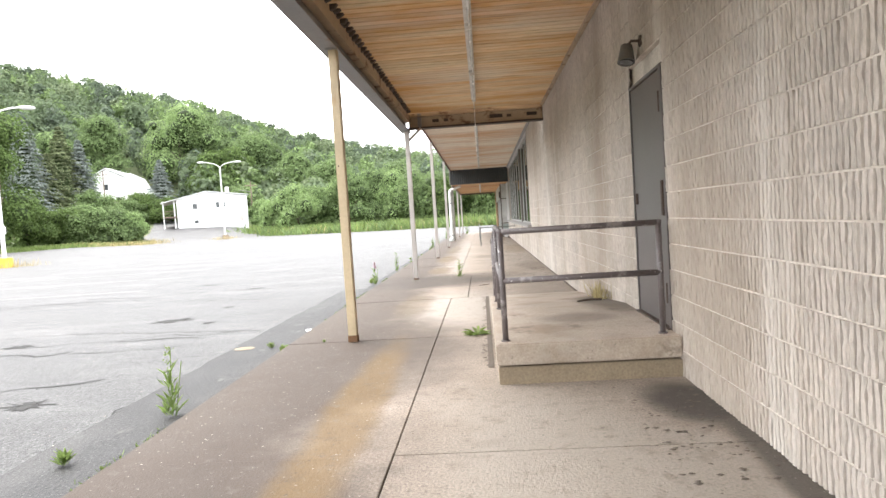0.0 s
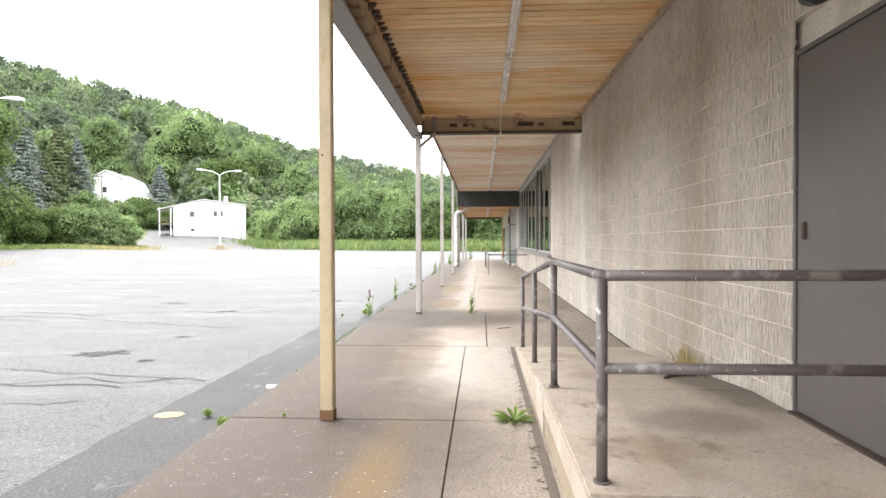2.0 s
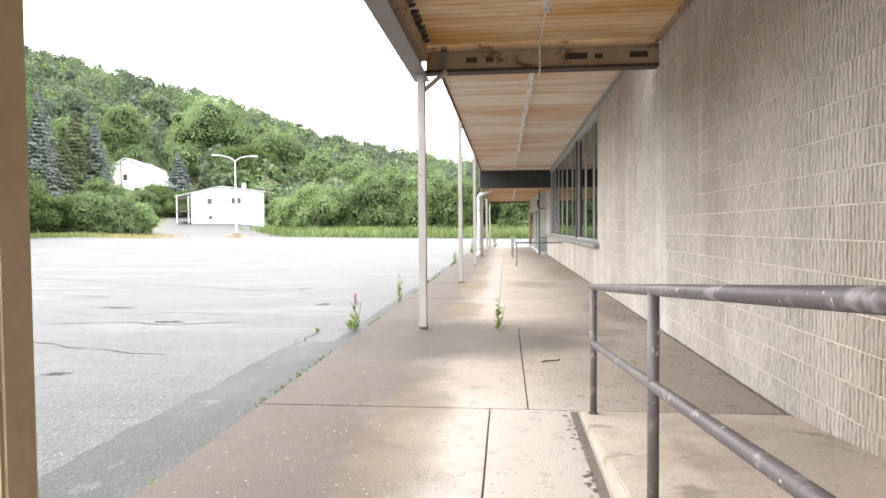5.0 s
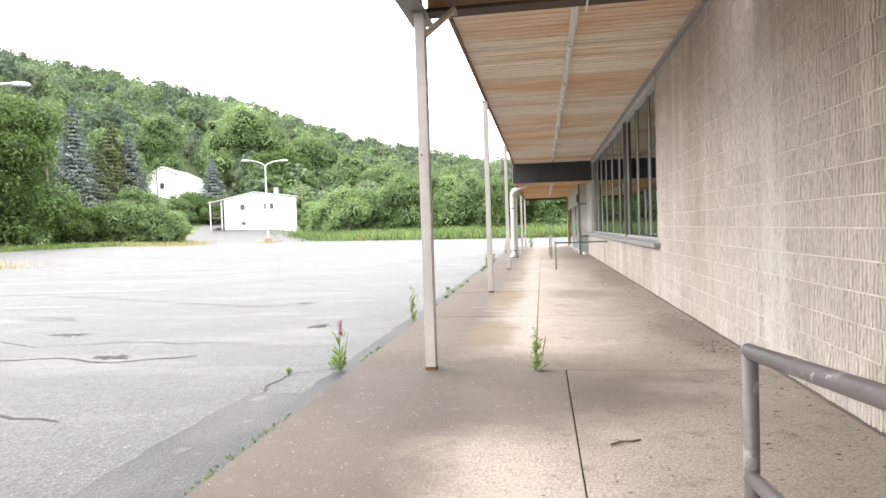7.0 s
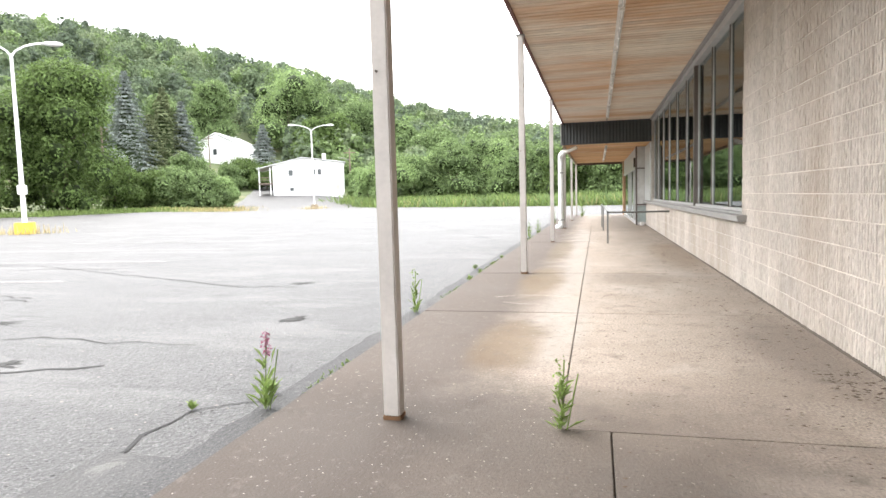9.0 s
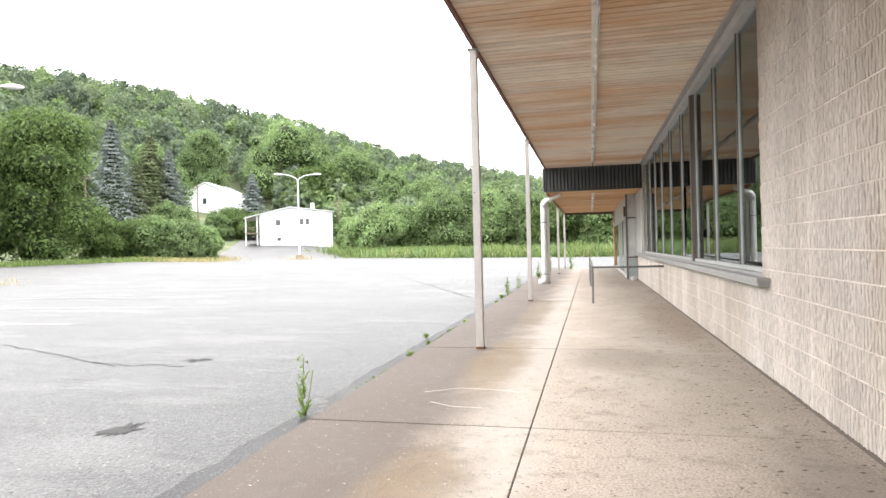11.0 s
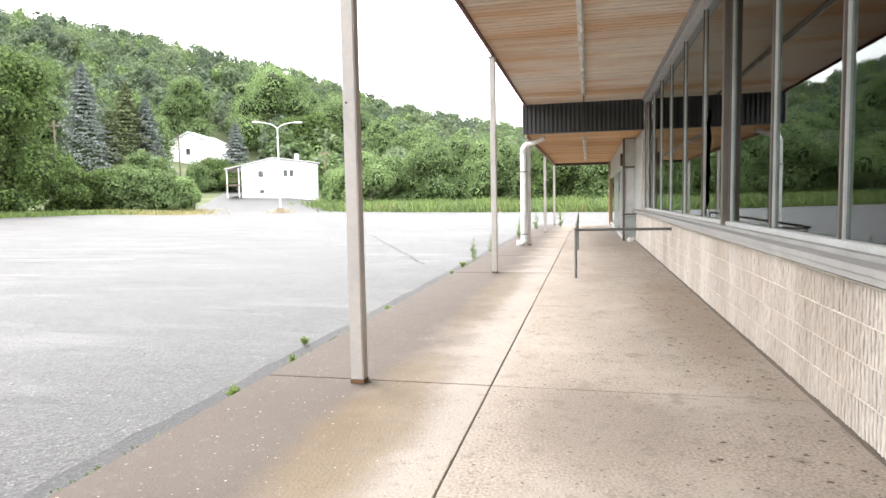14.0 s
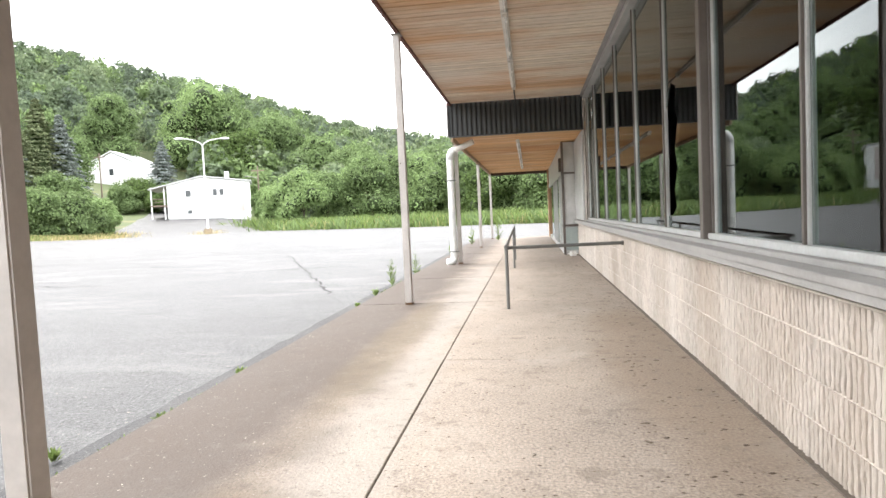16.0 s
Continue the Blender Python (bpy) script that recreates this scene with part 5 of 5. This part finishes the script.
def weed(x, y, z, h, seed, spike=False, flat=False, label="small green weed growing from a joint"):
    g = np.random.default_rng(seed)
    e = tagged(empty("weed", x, y, z), label, "weed", group="weeds in the cracks")
    n = 64 if not flat else 30
    a = g.uniform(0, 2 * np.pi, n)
    lean = g.uniform(0.25, 0.9, n) if not flat else g.uniform(0.9, 1.35, n)
    L = h * g.uniform(0.6, 1.3, n) if flat else h * (g.uniform(0.25, 0.7, n) if spike else g.uniform(0.35, 0.75, n))
    d = np.stack([np.cos(a) * np.sin(lean), np.sin(a) * np.sin(lean), np.cos(lean)], 1)
    s = np.stack([-np.sin(a), np.cos(a), 0 * a], 1)
    w = (L * (0.10 if flat else 0.065))[:, None]
    root = np.stack([g.normal(0, h * 0.06, n), g.normal(0, h * 0.06, n), (0.01 if flat else h * (1.2 if spike else 0.25)) * g.uniform(0, 1, n) ** 2], 1)
    m = root + d * (L * 0.55)[:, None]
    tip = root + d * L[:, None] - np.array([0, 0, 1]) * (L * 0.18)[:, None]
    tip[:, 2] = np.maximum(tip[:, 2], 0.008)
    card_mesh("leaves", np.stack([root, m + s * w, tip, m - s * w], 1).reshape(-1, 3), L_WEED, e)
    if spike:
        st = part("stem", tubes(0.004, ((0, 0, 0), (0.02, 0.01, h * 1.9)), ((0.03, 0, 0), (0.09, 0.03, h * 1.5)), sides=5), L_WEED, e)
        if spike == "pink":
            q = g.normal(0, 0.012, (90, 3)) + np.array([0.02, 0.01, 0]) + np.outer(g.uniform(h * 1.35, h * 1.95, 90), [0, 0, 1])
            card_mesh("flower_spike", cards(q, g.normal(0, 1, (90, 3)), 0.02, g), L_PINK, st, "pink flower spike")
        else:
            q = g.normal(0, 0.02, (60, 3)) + np.outer(g.uniform(h * 0.8, h * 1.9, 60), [0, 0, 1])
            card_mesh("seed_head", cards(q, g.normal(0, 1, (60, 3)), 0.022, g), L_WEED, st)["kind"] = "stuff"
    return e


GZ = -0.085
weed(-1.63, 5.5, GZ, 0.28, 1, True, label="tall leafy weed growing beside the kerb")
weed(-1.85, 4.55, GZ, 0.16, 2)
weed(0.72, 7.72, 0.0, 0.16, 3, flat=True, label="flat dandelion rosette beside the ramp")
weed(-1.62, 14.7, GZ, 0.26, 4, "pink", label="green weed with a pink flower spike by the kerb")
weed(-1.75, 15.0, GZ, 0.17, 5)
weed(0.29, 14.42, 0.0, 0.20, 6, True, label="leafy weed growing from a slab joint")
weed(-1.48, 7.75, GZ, 0.13, 7)
weed(-1.7, 8.0, GZ, 0.12, 8)
weed(-1.40, 10.2, GZ, 0.13, 9)
weed(-1.44, 9.6, GZ, 0.10, 10)
weed(-1.0, 7.75, 0.0, 0.05, 11)
weed(-1.6, 18.1, GZ, 0.26, 12, True)
weed(-1.5, 20.9, GZ, 0.14, 13)
weed(-1.5, 21.8, GZ, 0.14, 14)
weed(-1.72, 22.5, GZ, 0.14, 15)
for k, (x, y, h) in enumerate([(-1.5, 24.4, 0.12), (-1.55, 29.5, 0.2), (-1.6, 31, 0.26), (-1.5, 33, 0.26), (-1.5, 28.2, 0.14), (-1.3, 38, 0.35), (-0.3, 46, 0.5), (-1.45, 12.0, 0.1), (-1.5, 23.2, 0.1), (-1.2, 43.5, 0.4), (-2.1, 14.6, 0.1)]):
    weed(x, y, GZ if x < -1.4 else 0.0, h, 40 + k, h > 0.25)
moss = along([(-1.54, -4), (-1.54, 33)], 1500, 0.06, 78)
moss[:, 2] = GZ
moss = moss[(np.sin(moss[:, 1] * 1.7) + np.sin(moss[:, 1] * 0.63)) > 0.35]
blades("kerb_moss", moss, 0.008, 0.035, L_GRASS, "thin moss and grass in the kerb joint", 79, 0.012, 0.6)

tuft = np.column_stack([rng.normal(2.2, 0.04, 90), rng.normal(8.45, 0.16, 90), np.full(90, 0.215)])
blades("dry_tuft", tuft, 0.08, 0.26, L_DRY, "dry tan grass tuft at the wall foot on the ramp", 91, 0.01, 0.4)

# ---- litter and debris ----
litter = tagged(part("paper_litter", boxes((-0.07, 0.07, -0.045, 0.045, 0, 0.02), bevel=0.008), M_PAPER), "crumpled white paper litter by the kerb", "litter")
litter.matrix_world = pose(-1.5, 9.0, GZ + 0.004, 8, 5, 30)
stone = tagged(blotch("broken_slab", -2.04, 8.04, GZ + 0.004, 0.12, 0.09, M_PLINTH, "pale broken concrete lump on the asphalt", "rubble", 61, 0.02, "", 0.92), "pale broken concrete lump on the asphalt", "rubble")
stick = tagged(part("stick", pipe(0.006, [(0.73, 12.50, 0.009), (0.79, 12.56, 0.010), (0.86, 12.57, 0.009), (0.91, 12.60, 0.010)], 6), M_TWIG), "dry brown stick lying on the slab", "stick")
mat_strip = tagged(part("rubber_strip", pipe(0.011, [(1.88, 8.0, 0.269), (1.98, 8.15, 0.258), (2.08, 8.2, 0.254), (2.18, 8.18, 0.256)], 8), M_DARKSTEEL), "dark curled rubber strip on the ramp", "rubber strip")
bag = tagged(part("litter_bag", boxes((-0.12, 0.12, -0.1, 0.1, 0, 0.12), bevel=0.05), M_PAPER), "small crumpled white bag beside the entrance", "litter")
bag.matrix_world = pose(2.12, 35.7, 0.0, 0, 0, 20)


def crumbs(name, n, seed, box, size, mat, label, zfun):
    g = np.random.default_rng(seed)
    vs, fs = [], []
    for _ in range(n):
        x, y = g.uniform(box[0], box[1]), g.uniform(box[2], box[3])
        s = size * g.uniform(0.4, 1.4)
        z = zfun(x, y)
        b = len(vs)
        for k in range(4):
            a = k * 1.571 + g.uniform(-0.5, 0.5)
            vs.append((x + s * math.cos(a), y + s * math.sin(a) * 0.7, z))
        vs.append((x + s * 0.3, y, z + s * 0.22))
        fs += [(b + k, b + (k + 1) % 4, b + 4) for k in range(4)]
    return tagged(part(name, (vs, [], fs), mat), label, "debris", kind="stuff")


flat0 = lambda x, y: 0.002
crumbs("leaf_litter", 420, 1, (1.5, 2.26, 12, 34), 0.017, M_TWIG, "dark crumbs and dead leaves along the wall", flat0)
crumbs("leaf_litter", 1700, 2, (0.3, 2.25, 11, 30), 0.010, M_TWIG, "small dark crumbs on the slabs", flat0)
crumbs("leaf_litter", 90, 3, (1.9, 2.26, 15.1, 15.8), 0.016, M_TWIG, "heap of dead leaves against the wall", flat0)
crumbs("gravel", 1500, 4, (-1.36, 0.3, 2.5, 30), 0.0065, M_STREAK, "pale grit on the walkway", flat0)
crumbs("gravel", 1400, 5, (-1.36, 0.5, 2.5, 30), 0.008, M_EARTH, "dark grit on the walkway", flat0)
crumbs("gravel", 1600, 6, (-7, -1.5, 2, 28), 0.009, M_STREAK, "pale grit on the asphalt", lambda x, y: float(lot_z(x, y)) + 0.002)
crumbs("gravel", 1500, 9, (-7, -1.5, 2, 28), 0.012, M_WORN, "dark grit and pits on the asphalt", lambda x, y: float(lot_z(x, y)) + 0.002)
crumbs("gravel", 140, 7, (0.78, 0.88, 6.2, 10.9), 0.018, M_EARTH, "crumbled dirt beside the ramp", lambda x, y: 0.005)
crumbs("gravel", 120, 8, (1.7, 2.28, 3.2, 5.5), 0.018, M_EARTH, "crumbled dirt by the wall foot", lambda x, y: 0.006)

# ---- blocks of the wall ----
near = [s for s in block_spots if 13.6 <= s[0] < 20.2 and s[2] == 1.0][:300]
near_set = set(near)
for i, (y, z, f) in enumerate(near):
    ob = new("block", block_meshes[(i * 5 + int(z * 5)) % 8])
    ob.parent = wall
    ob.location = (WX + brng.uniform(-0.003, 0.003), y, z)
for i, (y, z, f) in enumerate(block_spots):
    if (y, z, f) in near_set:
        continue
    vs, fs = shapes[(i * 3 + int(z * 5)) % 8]
    b, dx = len(jv), brng.uniform(-0.003, 0.003)
    jv += [(WX + dx + p[0], y + p[1] * f, z + p[2]) for p in vs]
    jf += [tuple(b + k for k in q) for q in fs]
rest = part("blocks", (jv, [], jf), M_BLOCK, wall)
rest["kind"] = "stuff"
